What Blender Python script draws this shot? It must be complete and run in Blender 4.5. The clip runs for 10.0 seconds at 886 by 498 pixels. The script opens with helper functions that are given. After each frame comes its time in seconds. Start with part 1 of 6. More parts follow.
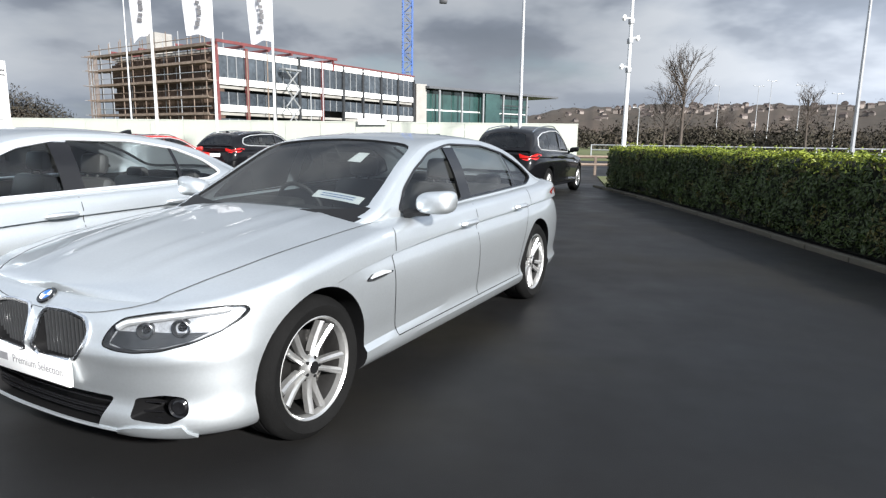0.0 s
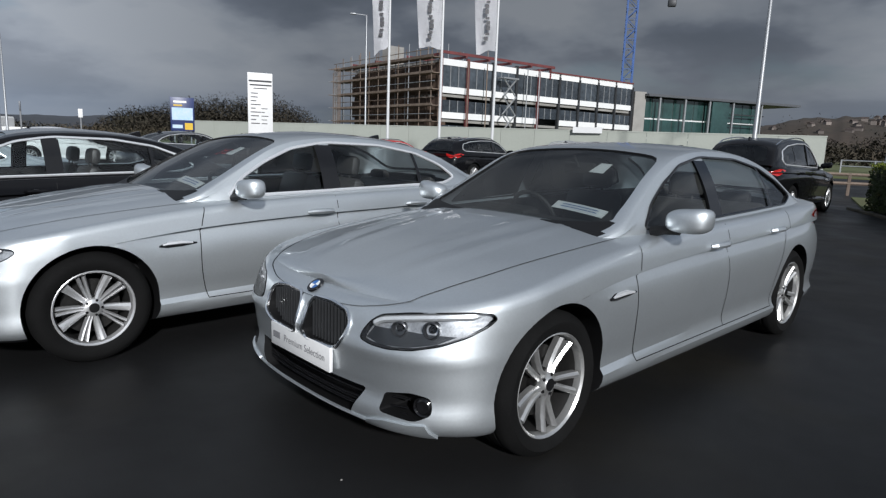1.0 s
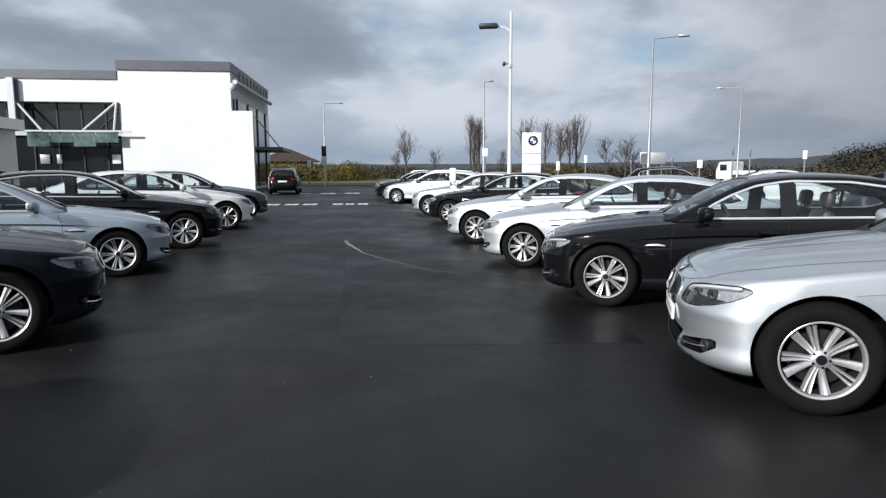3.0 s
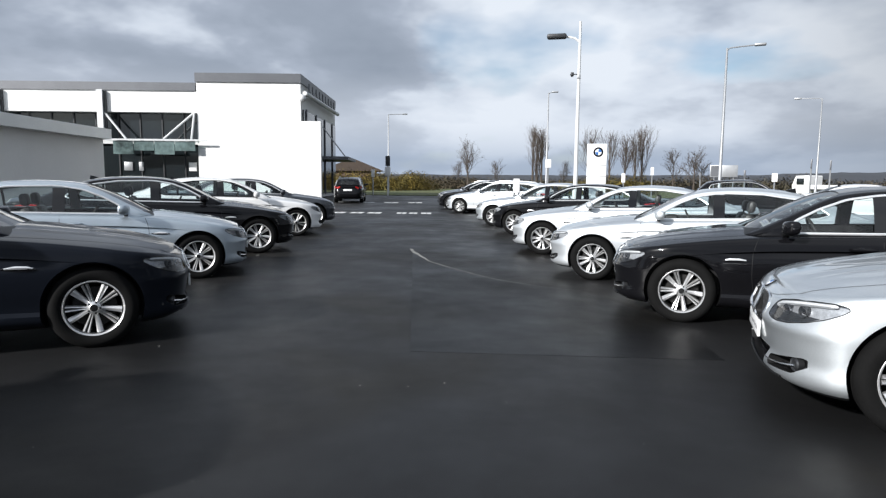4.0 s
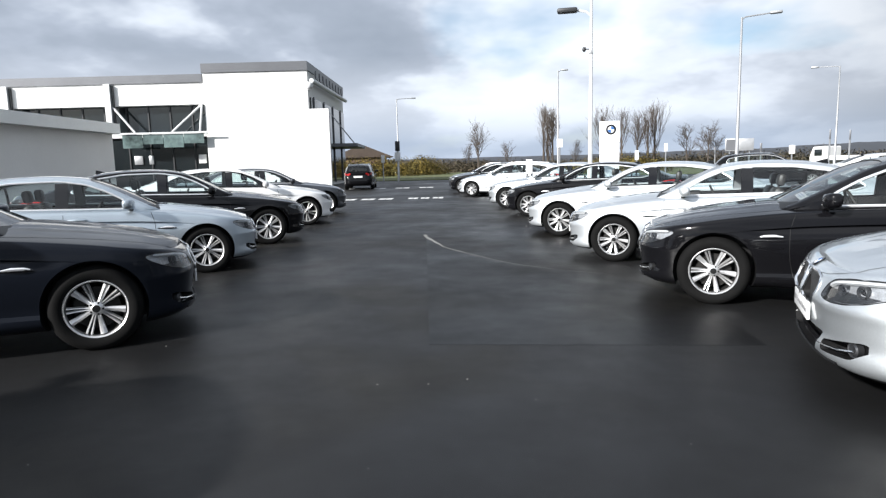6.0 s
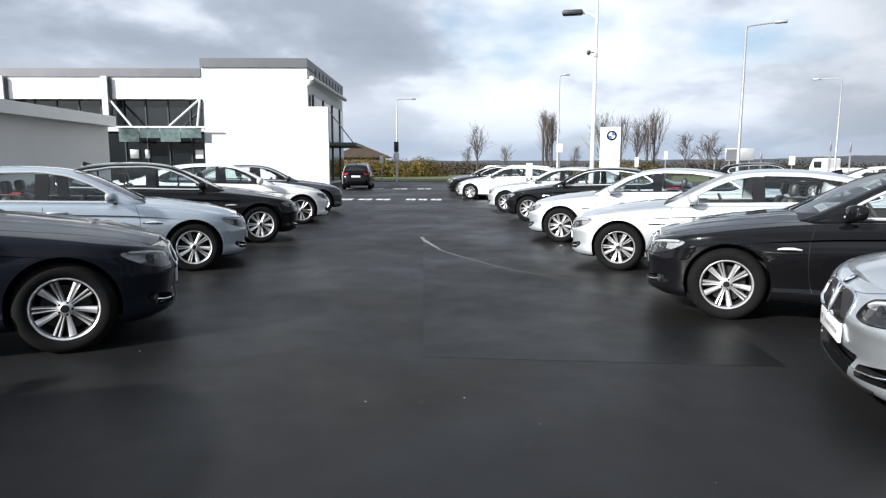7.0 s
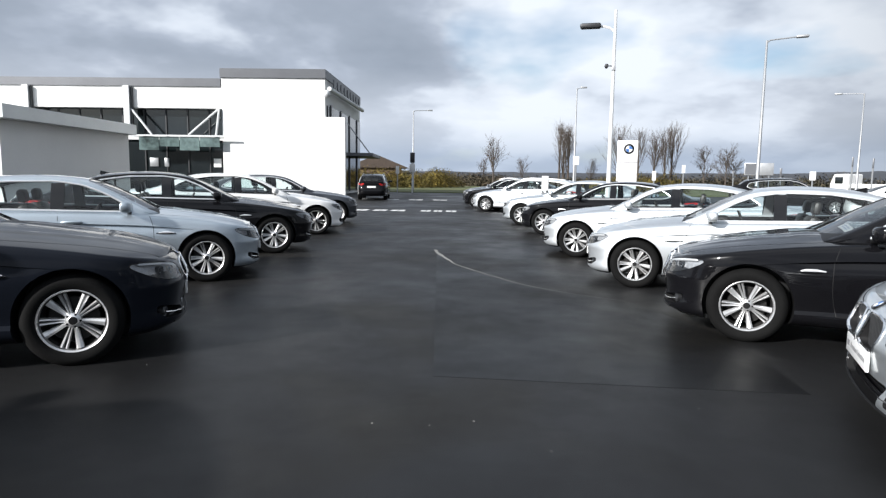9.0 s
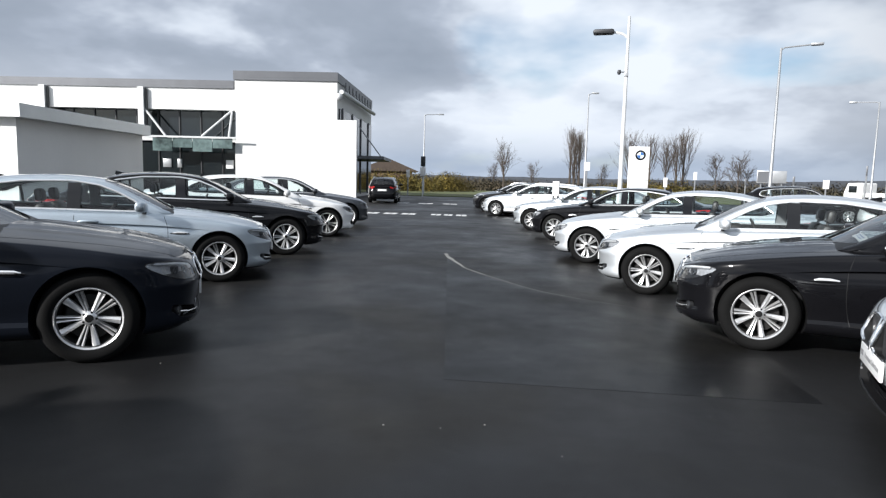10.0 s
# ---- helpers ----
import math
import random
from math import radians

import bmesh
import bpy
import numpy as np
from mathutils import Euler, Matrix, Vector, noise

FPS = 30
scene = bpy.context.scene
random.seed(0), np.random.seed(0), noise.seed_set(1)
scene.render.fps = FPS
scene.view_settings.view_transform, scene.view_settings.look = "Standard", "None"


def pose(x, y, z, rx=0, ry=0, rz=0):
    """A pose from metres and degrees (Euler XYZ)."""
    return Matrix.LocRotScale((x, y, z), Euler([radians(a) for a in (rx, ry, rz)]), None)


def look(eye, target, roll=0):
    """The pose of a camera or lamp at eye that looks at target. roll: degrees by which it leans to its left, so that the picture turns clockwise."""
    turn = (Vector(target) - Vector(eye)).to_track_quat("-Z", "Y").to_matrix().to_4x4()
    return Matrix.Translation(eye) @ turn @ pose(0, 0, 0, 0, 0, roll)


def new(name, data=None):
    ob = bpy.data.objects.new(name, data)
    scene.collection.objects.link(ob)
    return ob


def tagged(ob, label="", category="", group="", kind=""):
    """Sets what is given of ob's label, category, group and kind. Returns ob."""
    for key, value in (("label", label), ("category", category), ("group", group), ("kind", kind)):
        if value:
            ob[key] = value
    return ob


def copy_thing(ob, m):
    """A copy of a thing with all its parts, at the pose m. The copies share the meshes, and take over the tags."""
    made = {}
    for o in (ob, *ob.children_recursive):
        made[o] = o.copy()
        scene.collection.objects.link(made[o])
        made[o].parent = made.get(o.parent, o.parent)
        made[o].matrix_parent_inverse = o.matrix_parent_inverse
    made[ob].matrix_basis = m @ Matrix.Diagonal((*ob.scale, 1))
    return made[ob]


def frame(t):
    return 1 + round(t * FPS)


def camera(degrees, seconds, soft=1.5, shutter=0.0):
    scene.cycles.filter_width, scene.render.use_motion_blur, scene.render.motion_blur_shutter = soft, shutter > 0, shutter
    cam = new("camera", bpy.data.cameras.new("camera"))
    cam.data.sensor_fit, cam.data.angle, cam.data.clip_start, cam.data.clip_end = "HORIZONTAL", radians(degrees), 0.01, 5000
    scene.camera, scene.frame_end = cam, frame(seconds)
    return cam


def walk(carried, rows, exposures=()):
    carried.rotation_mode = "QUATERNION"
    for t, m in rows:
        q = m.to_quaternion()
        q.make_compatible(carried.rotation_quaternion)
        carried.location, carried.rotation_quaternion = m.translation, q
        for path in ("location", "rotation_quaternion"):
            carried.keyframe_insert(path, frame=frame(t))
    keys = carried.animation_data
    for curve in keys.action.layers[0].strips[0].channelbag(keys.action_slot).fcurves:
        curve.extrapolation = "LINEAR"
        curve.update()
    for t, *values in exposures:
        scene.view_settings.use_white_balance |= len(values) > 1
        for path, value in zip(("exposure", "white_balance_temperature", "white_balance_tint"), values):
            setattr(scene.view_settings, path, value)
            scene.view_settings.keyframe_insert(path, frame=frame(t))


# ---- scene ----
cam = camera(71.4, 10.0, 1.3)
PATH = [
    (0, (-0.018, 0.344, 1.371), (-0.177, 2.307, 1.022), 0.8),
    (0.2, (-0.071, 0.377, 1.37), (-0.347, 2.326, 1.019), 1.4),
    (0.4, (-0.122, 0.39, 1.372), (-0.53, 2.315, 1.018), 2.0),
    (0.5, (-0.131, 0.393, 1.377), (-0.622, 2.299, 1.023), 1.7),
    (0.8, (-0.207, 0.414, 1.374), (-0.889, 2.26, 1.023), 2.1),
    (1, (-0.24, 0.404, 1.375), (-1.025, 2.211, 1.034), 2.1),
    (1.2, (-0.279, 0.397, 1.377), (-1.235, 2.119, 1.032), 1.6),
    (1.5, (-0.324, 0.396, 1.382), (-1.534, 1.951, 1.043), 1.0),
    (1.7, (-0.342, 0.4, 1.386), (-1.745, 1.79, 1.07), 0.5),
    (2, (-0.344, 0.392, 1.392), (-1.967, 1.525, 1.1), 0.4),
    (2.2, (-0.346, 0.376, 1.391), (-2.07, 1.349, 1.102), 0.4),
    (2.5, (-0.381, 0.379, 1.394), (-2.238, 1.07, 1.124), 0.7),
    (2.8, (-0.424, 0.371, 1.387), (-2.369, 0.763, 1.135), 0.5),
    (3, (-0.41, 0.338, 1.398), (-2.382, 0.552, 1.146), -0.1),
    (3.2, (-0.42, 0.321, 1.4), (-2.401, 0.425, 1.149), -0.5),
    (4.3, (-0.395, 0.188, 1.376), (-2.383, 0.209, 1.158), 0.6),
    (4.5, (-0.403, 0.174, 1.375), (-2.39, 0.213, 1.155), 0.7),
    (5, (-0.437, 0.128, 1.364), (-2.419, 0.203, 1.11), 0.2),
    (5.5, (-0.536, 0.128, 1.351), (-2.513, 0.185, 1.056), -0.5),
    (6, (-0.702, 0.185, 1.367), (-2.684, 0.167, 1.097), -1.4),
    (6.2, (-0.765, 0.205, 1.359), (-2.747, 0.171, 1.093), -1.3),
    (7.3, (-1.09, 0.149, 1.342), (-3.073, 0.155, 1.082), 0.5),
    (7.5, (-1.096, 0.14, 1.356), (-3.079, 0.157, 1.099), 0.3),
    (8, (-1.124, 0.152, 1.372), (-3.108, 0.147, 1.125), 0.4),
    (8.5, (-1.134, 0.178, 1.373), (-3.119, 0.137, 1.135), 0.6),
    (9, (-1.133, 0.191, 1.375), (-3.119, 0.136, 1.146), 0.8),
    (9.5, (-1.12, 0.172, 1.376), (-3.107, 0.093, 1.158), 0.9),
    (10, (-1.11, 0.168, 1.376), (-3.097, 0.083, 1.159), 1.5),
]
EXPOSURES = [(0, 0.88, 6350, 10), (0.2, 0.22, 6250, 10), (0.5, -0.14, 6150, 10), (1, -0.42, 6100, 10), (1.5, -0.45, 6050, 10), (2, -0.62, 6050, 10), (2.5, -0.28, 6100, 10), (3, 0.02, 6200, 10),
             (3.5, 0.2, 6250, 10), (4.5, 0.4, 6300, 10), (5.5, 0.65, 6350, 10), (7.5, 0.6, 6350, 10), (10, 0.45, 6300, 10)]
walk(cam, [(t, look(eye, target, roll)) for t, eye, target, roll in PATH], EXPOSURES)

# ---- light ----
SUN_AZ, SUN_EL = -50.0, 25.0
world = bpy.data.worlds.new("sky")
scene.world = world
world.use_nodes = True


def sky_nodes(tree):
    n, l = tree.nodes, tree.links
    n.clear()
    out, bg = n.new("ShaderNodeOutputWorld"), n.new("ShaderNodeBackground")
    sky = n.new("ShaderNodeTexSky")
    sky.sky_type, sky.sun_disc = "NISHITA", False
    sky.sun_elevation, sky.sun_rotation = radians(SUN_EL), radians(90 - SUN_AZ)
    sky.air_density, sky.dust_density = 1.0, 0.6
    gen = n.new("ShaderNodeTexCoord")
    # clouds lie on a flat layer: the direction is divided by its height
    sep = n.new("ShaderNodeSeparateXYZ")
    l.new(gen.outputs["Generated"], sep.inputs[0])
    up = n.new("ShaderNodeMath"); up.operation = "MAXIMUM"; up.inputs[1].default_value = 0.0
    l.new(sep.outputs["Z"], up.inputs[0])
    lift = n.new("ShaderNodeMath"); lift.operation = "ADD"; lift.inputs[1].default_value = 0.30
    l.new(up.outputs[0], lift.inputs[0])
    flat = n.new("ShaderNodeVectorMath"); flat.operation = "DIVIDE"
    l.new(gen.outputs["Generated"], flat.inputs[0])
    comb = n.new("ShaderNodeCombineXYZ")
    for i in range(3):
        l.new(lift.outputs[0], comb.inputs[i])
    l.new(comb.outputs[0], flat.inputs[1])

    def clouds(scale, detail, rough, distort, shift):
        m = n.new("ShaderNodeMapping"); m.inputs["Location"].default_value = shift
        l.new(flat.outputs[0], m.inputs[0])
        t = n.new("ShaderNodeTexNoise")
        t.inputs["Scale"].default_value, t.inputs["Detail"].default_value = scale, detail
        t.inputs["Roughness"].default_value, t.inputs["Distortion"].default_value = rough, distort
        l.new(m.outputs[0], t.inputs["Vector"])
        return t.outputs["Fac"]

    def ramp(src, stops):
        r = n.new("ShaderNodeValToRGB")
        e = r.color_ramp.elements
        while len(e) < len(stops):
            e.new(0.5)
        for k, (p, c) in zip(e, stops):
            k.position, k.color = p, (*c, 1)
        l.new(src, r.inputs[0])
        return r.outputs[0]

    cover = ramp(clouds(1.15, 5, 0.48, 0.05, (4.3, 1.2, 0.4)), [(0.30, (0, 0, 0)), (0.42, (1, 1, 1))])
    shade = ramp(clouds(1.55, 5, 0.50, 0.05, (1.7, 6.1, 0.0)),
                 [(0.26, CLOUD_DARK), (0.42, tuple((a + b) / 2 for a, b in zip(CLOUD_DARK, CLOUD_MID))), (0.475, CLOUD_MID), (0.545, CLOUD_LIGHT), (0.63, CLOUD_WHITE)])
    scale_sky = n.new("ShaderNodeMix"); scale_sky.data_type, scale_sky.blend_type = "RGBA", "MULTIPLY"
    scale_sky.inputs["Factor"].default_value = 1.0
    l.new(sky.outputs[0], scale_sky.inputs[6])
    scale_sky.inputs[7].default_value = (SKY_GAIN, SKY_GAIN, SKY_GAIN, 1)
    mix = n.new("ShaderNodeMix"); mix.data_type = "RGBA"
    l.new(cover, mix.inputs["Factor"]); l.new(scale_sky.outputs[2], mix.inputs[6]); l.new(shade, mix.inputs[7])
    # heavier cloud towards the hills, thinner the other way
    dot = n.new("ShaderNodeVectorMath"); dot.operation = "DOT_PRODUCT"
    dot.inputs[1].default_value = (math.cos(radians(105)), math.sin(radians(105)), 0.15)
    l.new(gen.outputs["Generated"], dot.inputs[0])
    heavy = n.new("ShaderNodeMapRange")
    heavy.inputs[1].default_value, heavy.inputs[2].default_value = 0.64, 0.95
    heavy.inputs[3].default_value, heavy.inputs[4].default_value = 1.02, 0.42
    l.new(dot.outputs["Value"], heavy.inputs[0])
    thick = n.new("ShaderNodeVectorMath"); thick.operation = "SCALE"
    l.new(heavy.outputs[0], thick.inputs["Scale"])
    # pale band of thin cloud low over the land, blue-grey far cloud under it
    low = n.new("ShaderNodeMapRange")
    low.inputs[1].default_value, low.inputs[2].default_value = 0.03, 0.17
    low.inputs[3].default_value, low.inputs[4].default_value = 0.72, 0.0
    l.new(up.outputs[0], low.inputs[0])
    band = n.new("ShaderNodeMix"); band.data_type = "RGBA"
    l.new(ramp(up.outputs[0], [(0.0, FAR_CLOUD), (0.035, FAR_CLOUD), (0.09, HORIZON)]), band.inputs[7])
    l.new(low.outputs[0], band.inputs["Factor"]); l.new(mix.outputs[2], band.inputs[6])
    l.new(band.outputs[2], thick.inputs[0])
    l.new(thick.outputs[0], bg.inputs["Color"])
    bg.inputs["Strength"].default_value = SKY_STRENGTH
    l.new(bg.outputs[0], out.inputs[0])


CLOUD_DARK, CLOUD_MID, CLOUD_LIGHT, CLOUD_WHITE = (2.6, 3.0, 3.6), (3.9, 4.35, 5.1), (6.2, 6.7, 7.4), (7.7, 8.1, 8.6)
FAR_CLOUD = (4.0, 4.7, 5.8)
HORIZON, SKY_GAIN, SKY_STRENGTH = (7.4, 7.8, 8.4), 1.0, 0.085
sky_nodes(world.node_tree)

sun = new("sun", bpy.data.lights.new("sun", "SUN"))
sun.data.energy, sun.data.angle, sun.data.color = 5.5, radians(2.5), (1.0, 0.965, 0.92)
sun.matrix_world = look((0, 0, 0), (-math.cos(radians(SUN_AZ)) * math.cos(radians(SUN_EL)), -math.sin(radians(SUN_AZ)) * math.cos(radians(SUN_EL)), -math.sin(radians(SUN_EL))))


# ---- materials ----
def surface(name, base, rough=0.5, metal=0.0, vary=0.12, coarse=1.5, fine=30.0, bump=0.0, coat=0.0, rough_vary=0.0, tint=None, per_object=0.0, spec=0.5, coat_ior=1.5):
    """A principled material with variation at two scales, tinted towards `tint` in the coarse patches."""
    m = bpy.data.materials.new(name)
    m.use_nodes = True
    n, l = m.node_tree.nodes, m.node_tree.links
    b = n["Principled BSDF"]
    b.inputs["Roughness"].default_value, b.inputs["Metallic"].default_value = rough, metal
    b.inputs["Coat Weight"].default_value, b.inputs["Coat Roughness"].default_value = coat, 0.03
    b.inputs["Coat IOR"].default_value = coat_ior
    b.inputs["Specular IOR Level"].default_value = spec
    co = n.new("ShaderNodeTexCoord")
    fac = []
    for scale, detail in ((coarse, 5), (fine, 3)):
        t = n.new("ShaderNodeTexNoise")
        t.inputs["Scale"].default_value, t.inputs["Detail"].default_value = scale, detail
        l.new(co.outputs["Object"], t.inputs["Vector"])
        fac.append(t.outputs["Fac"])
    mean = n.new("ShaderNodeMix"); mean.inputs["Factor"].default_value = 0.4
    l.new(fac[0], mean.inputs[2]); l.new(fac[1], mean.inputs[3])
    r = n.new("ShaderNodeMapRange")
    r.inputs[1].default_value, r.inputs[2].default_value = 0.3, 0.7
    l.new(mean.outputs[0], r.inputs[0])
    mix = n.new("ShaderNodeMix"); mix.data_type = "RGBA"
    dark = tint or tuple(c * (1 - 2 * vary) for c in base)
    mix.inputs[6].default_value, mix.inputs[7].default_value = (*dark, 1), (*(min(c * (1 + vary), 1) for c in base), 1)
    l.new(r.outputs[0], mix.inputs["Factor"])
    colour = mix.outputs[2]
    if per_object:
        info = n.new("ShaderNodeObjectInfo")
        k = n.new("ShaderNodeMapRange")
        k.inputs[3].default_value, k.inputs[4].default_value = 1 - per_object, 1 + per_object
        l.new(info.outputs["Random"], k.inputs[0])
        mul = n.new("ShaderNodeVectorMath"); mul.operation = "SCALE"
        l.new(colour, mul.inputs[0]); l.new(k.outputs[0], mul.inputs["Scale"])
        colour = mul.outputs[0]
    l.new(colour, b.inputs["Base Color"])
    if rough_vary:
        k = n.new("ShaderNodeMapRange")
        k.inputs[1].default_value, k.inputs[2].default_value = 0.35, 0.65
        k.inputs[3].default_value, k.inputs[4].default_value = rough - rough_vary, rough + rough_vary
        l.new(fac[0], k.inputs[0]); l.new(k.outputs[0], b.inputs["Roughness"])
    if bump:
        k = n.new("ShaderNodeBump"); k.inputs["Strength"].default_value, k.inputs["Distance"].default_value = 1.0, bump
        l.new(fac[1], k.inputs["Height"]); l.new(k.outputs[0], b.inputs["Normal"])
    return m


def glass(name, tint, rough=0.0):
    """Thin pane: clear tinted view through it and a mirror coat."""
    m = bpy.data.materials.new(name)
    m.use_nodes = True
    n, l = m.node_tree.nodes, m.node_tree.links
    out = n["Material Output"]
    n.remove(n["Principled BSDF"])
    tr, gl, mx, fr = n.new("ShaderNodeBsdfTransparent"), n.new("ShaderNodeBsdfGlossy"), n.new("ShaderNodeMixShader"), n.new("ShaderNodeFresnel")
    tr.inputs[0].default_value, gl.inputs["Roughness"].default_value = (*tint, 1), rough
    fr.inputs["IOR"].default_value = 1.6
    l.new(fr.outputs[0], mx.inputs[0]); l.new(tr.outputs[0], mx.inputs[1]); l.new(gl.outputs[0], mx.inputs[2])
    l.new(mx.outputs[0], out.inputs[0])
    return m


M = dict(
    silver=surface("silver_metallic_paint", (0.585, 0.62, 0.64), 0.45, 0.82, 0.04, 2.0, 90, coat=1.0),
    pale_silver=surface("pale_silver_metallic_paint", (0.62, 0.65, 0.67), 0.48, 0.75, 0.04, 2.0, 90, coat=1.0),
    blue_silver=surface("blue_silver_metallic_paint", (0.43, 0.49, 0.54), 0.45, 0.78, 0.04, 2.0, 90, coat=1.0),
    grey=surface("dark_grey_metallic_paint", (0.06, 0.065, 0.075), 0.34, 0.6, 0.05, 2.0, 90, coat=1.0),
    navy=surface("blue_black_metallic_paint", (0.009, 0.011, 0.016), 0.30, 0.1, 0.05, 2.0, 90, coat=0.6, spec=0.04, coat_ior=1.22),
    black=surface("black_paint", (0.005, 0.005, 0.006), 0.25, 0.0, 0.1, 2.0, 60, coat=0.9, spec=0.04, coat_ior=1.34),
    white=surface("white_car_paint", (0.78, 0.78, 0.77), 0.3, 0.0, 0.03, 2.0, 60, coat=1.0),
    red=surface("red_car_paint", (0.42, 0.02, 0.015), 0.3, 0.0, 0.05, 2.0, 60, coat=1.0),
    plastic=surface("black_plastic", (0.007, 0.007, 0.0075), 0.5, 0.0, 0.15, 4, 120, spec=0.3),
    gloss_black=surface("gloss_black_trim", (0.008, 0.008, 0.009), 0.12, 0.0, 0.1, 4, 60),
    rubber=surface("tyre_rubber", (0.007, 0.007, 0.007), 0.85, 0.0, 0.2, 6, 120, bump=0.001, spec=0.12),
    alloy=surface("silver_alloy", (0.72, 0.72, 0.72), 0.34, 0.75, 0.08, 9, 60),
    sport_alloy=surface("grey_silver_alloy", (0.58, 0.58, 0.57), 0.3, 0.8, 0.08, 9, 60),
    # rim barrel darkened: the shade behind the spokes is put into its colour
    barrel=surface("shaded_rim_barrel", (0.04, 0.039, 0.038), 0.5, 0.6, 0.15, 9, 60),
    slat=surface("dark_grille_slat", (0.055, 0.057, 0.06), 0.28, 0.5, 0.1, 8, 60),
    bezel=surface("dark_lamp_bezel", (0.075, 0.078, 0.083), 0.3, 0.7, 0.15, 20, 90),
    disc=surface("brake_disc_steel", (0.025, 0.024, 0.023), 0.5, 0.6, 0.2, 8, 80),
    chrome=surface("chrome", (0.85, 0.86, 0.87), 0.2, 1.0, 0.03, 4, 40),
    bright_trim=surface("bright_window_trim", (0.82, 0.83, 0.84), 0.34, 0.6, 0.04, 4, 40),
    screen=glass("dark_windscreen_glass", (0.34, 0.39, 0.40)),
    reflector=surface("lamp_reflector", (0.52, 0.53, 0.55), 0.30, 0.55, 0.25, 25, 120),
    cabin=surface("dark_cabin_trim", (0.025, 0.024, 0.023), 0.7, 0.0, 0.2, 5, 90),
    leather=surface("dark_seat_leather", (0.03, 0.029, 0.028), 0.5, 0.0, 0.06, 6, 40),
    red_lens=surface("red_tail_lens", (0.45, 0.012, 0.01), 0.12, 0.0, 0.15, 20, 90, coat=1.0),
    plate=surface("white_plate", (0.78, 0.78, 0.77), 0.35, 0.0, 0.04, 4, 60),
    card=surface("white_paper_card", (0.8, 0.81, 0.8), 0.6, 0.0, 0.04, 6, 80),
    ink=surface("dark_print", (0.03, 0.03, 0.035), 0.5, 0.0, 0.1),
    print_grey=surface("grey_print", (0.22, 0.22, 0.23), 0.5, 0.0, 0.1),
    blue=surface("blue_enamel", (0.025, 0.12, 0.36), 0.3, 0.0, 0.05),
    pane=glass("tinted_car_glass", (0.86, 0.92, 0.92)),
    lens=glass("clear_lamp_lens", (0.92, 0.94, 0.95)),
)


# ---- mesh tools ----
def smooth(bm, angle=32):
    bm.normal_update()
    for f in bm.faces:
        f.smooth = True
    for e in bm.edges:
        e.smooth = len(e.link_faces) == 2 and e.calc_face_angle(4) < radians(angle)


def part(name, bm, material, parent=None, label="", angle=32):
    """One mesh object under a thing or a part. material: one, or a list for several slots."""
    smooth(bm, angle)
    me = bpy.data.meshes.new(name)
    bm.to_mesh(me)
    bm.free()
    for m in material if isinstance(material, (list, tuple)) else [material]:
        me.materials.append(m)
    ob = new(name, me)
    ob.parent = parent
    if label:
        tagged(ob, label)
    return ob


def place(ob, m):
    ob.matrix_basis = m
    return ob


def thing(name, label, category, m=None, group="", kind=""):
    ob = new(name)
    ob.empty_display_size = 0.2
    if m is not None:
        ob.matrix_basis = m
    return tagged(ob, label, category, group, kind)


def box(bm, x0, x1, y0, y1, z0, z1, bevel=0.0, m=None, seg=2, mi=0):
    vs = [bm.verts.new((x, y, z)) for x in (x0, x1) for y in (y0, y1) for z in (z0, z1)]
    fs = [bm.faces.new([vs[i] for i in q]) for q in ((0, 1, 3, 2), (4, 6, 7, 5), (0, 4, 5, 1), (2, 3, 7, 6), (0, 2, 6, 4), (1, 5, 7, 3))]
    for f in fs:
        f.material_index = mi
    if m is not None:
        bmesh.ops.transform(bm, matrix=m, verts=vs)
    if bevel:
        bmesh.ops.bevel(bm, geom=list({e for f in fs for e in f.edges}), offset=bevel, segments=seg, profile=0.5, affect="EDGES")
    return bm


def tube(bm, path, radius, seg=8, closed=False, caps=True, mi=0):
    """A round bar along a path; radius may be a list."""
    p = [Vector(q) for q in path]
    n = len(p)
    rad = radius if isinstance(radius, (list, tuple)) else [radius] * n
    rings, side = [], None
    for i in range(n):
        a, b = (p[i - 1] if i or closed else p[i]), (p[(i + 1) % n] if i < n - 1 or closed else p[i])
        d = (b - a).normalized()
        if side is None:
            side = d.orthogonal().normalized()
        side = (side - d * side.dot(d))
        side = side.normalized() if side.length > 1e-6 else d.orthogonal().normalized()
        up = d.cross(side)
        rings.append([bm.verts.new(p[i] + (side * math.cos(k * math.tau / seg) + up * math.sin(k * math.tau / seg)) * rad[i]) for k in range(seg)])
    fs = []
    for i in range(n if closed else n - 1):
        a, b = rings[i], rings[(i + 1) % n]
        fs += [bm.faces.new((a[k], a[(k + 1) % seg], b[(k + 1) % seg], b[k])) for k in range(seg)]
    if caps and not closed:
        fs += [bm.faces.new(rings[0][::-1]), bm.faces.new(rings[-1])]
    for f in fs:
        f.material_index = mi
    return bm


def lathe(bm, profile, seg=32, m=None, mi=0, closed=False):
    """Turns (r, y) round the y axis."""
    rings = []
    for k in range(seg):
        c, s = math.cos(k * math.tau / seg), math.sin(k * math.tau / seg)
        rings.append([bm.verts.new((r * c, y, r * s)) for r, y in profile])
    n = len(profile)
    for k in range(seg):
        a, b = rings[k], rings[(k + 1) % seg]
        for i in range(n if closed else n - 1):
            j = (i + 1) % n
            f = bm.faces.new((a[i], b[i], b[j], a[j]))
            f.material_index = mi
    if m is not None:
        bmesh.ops.transform(bm, matrix=m, verts=[v for r in rings for v in r])
    return bm


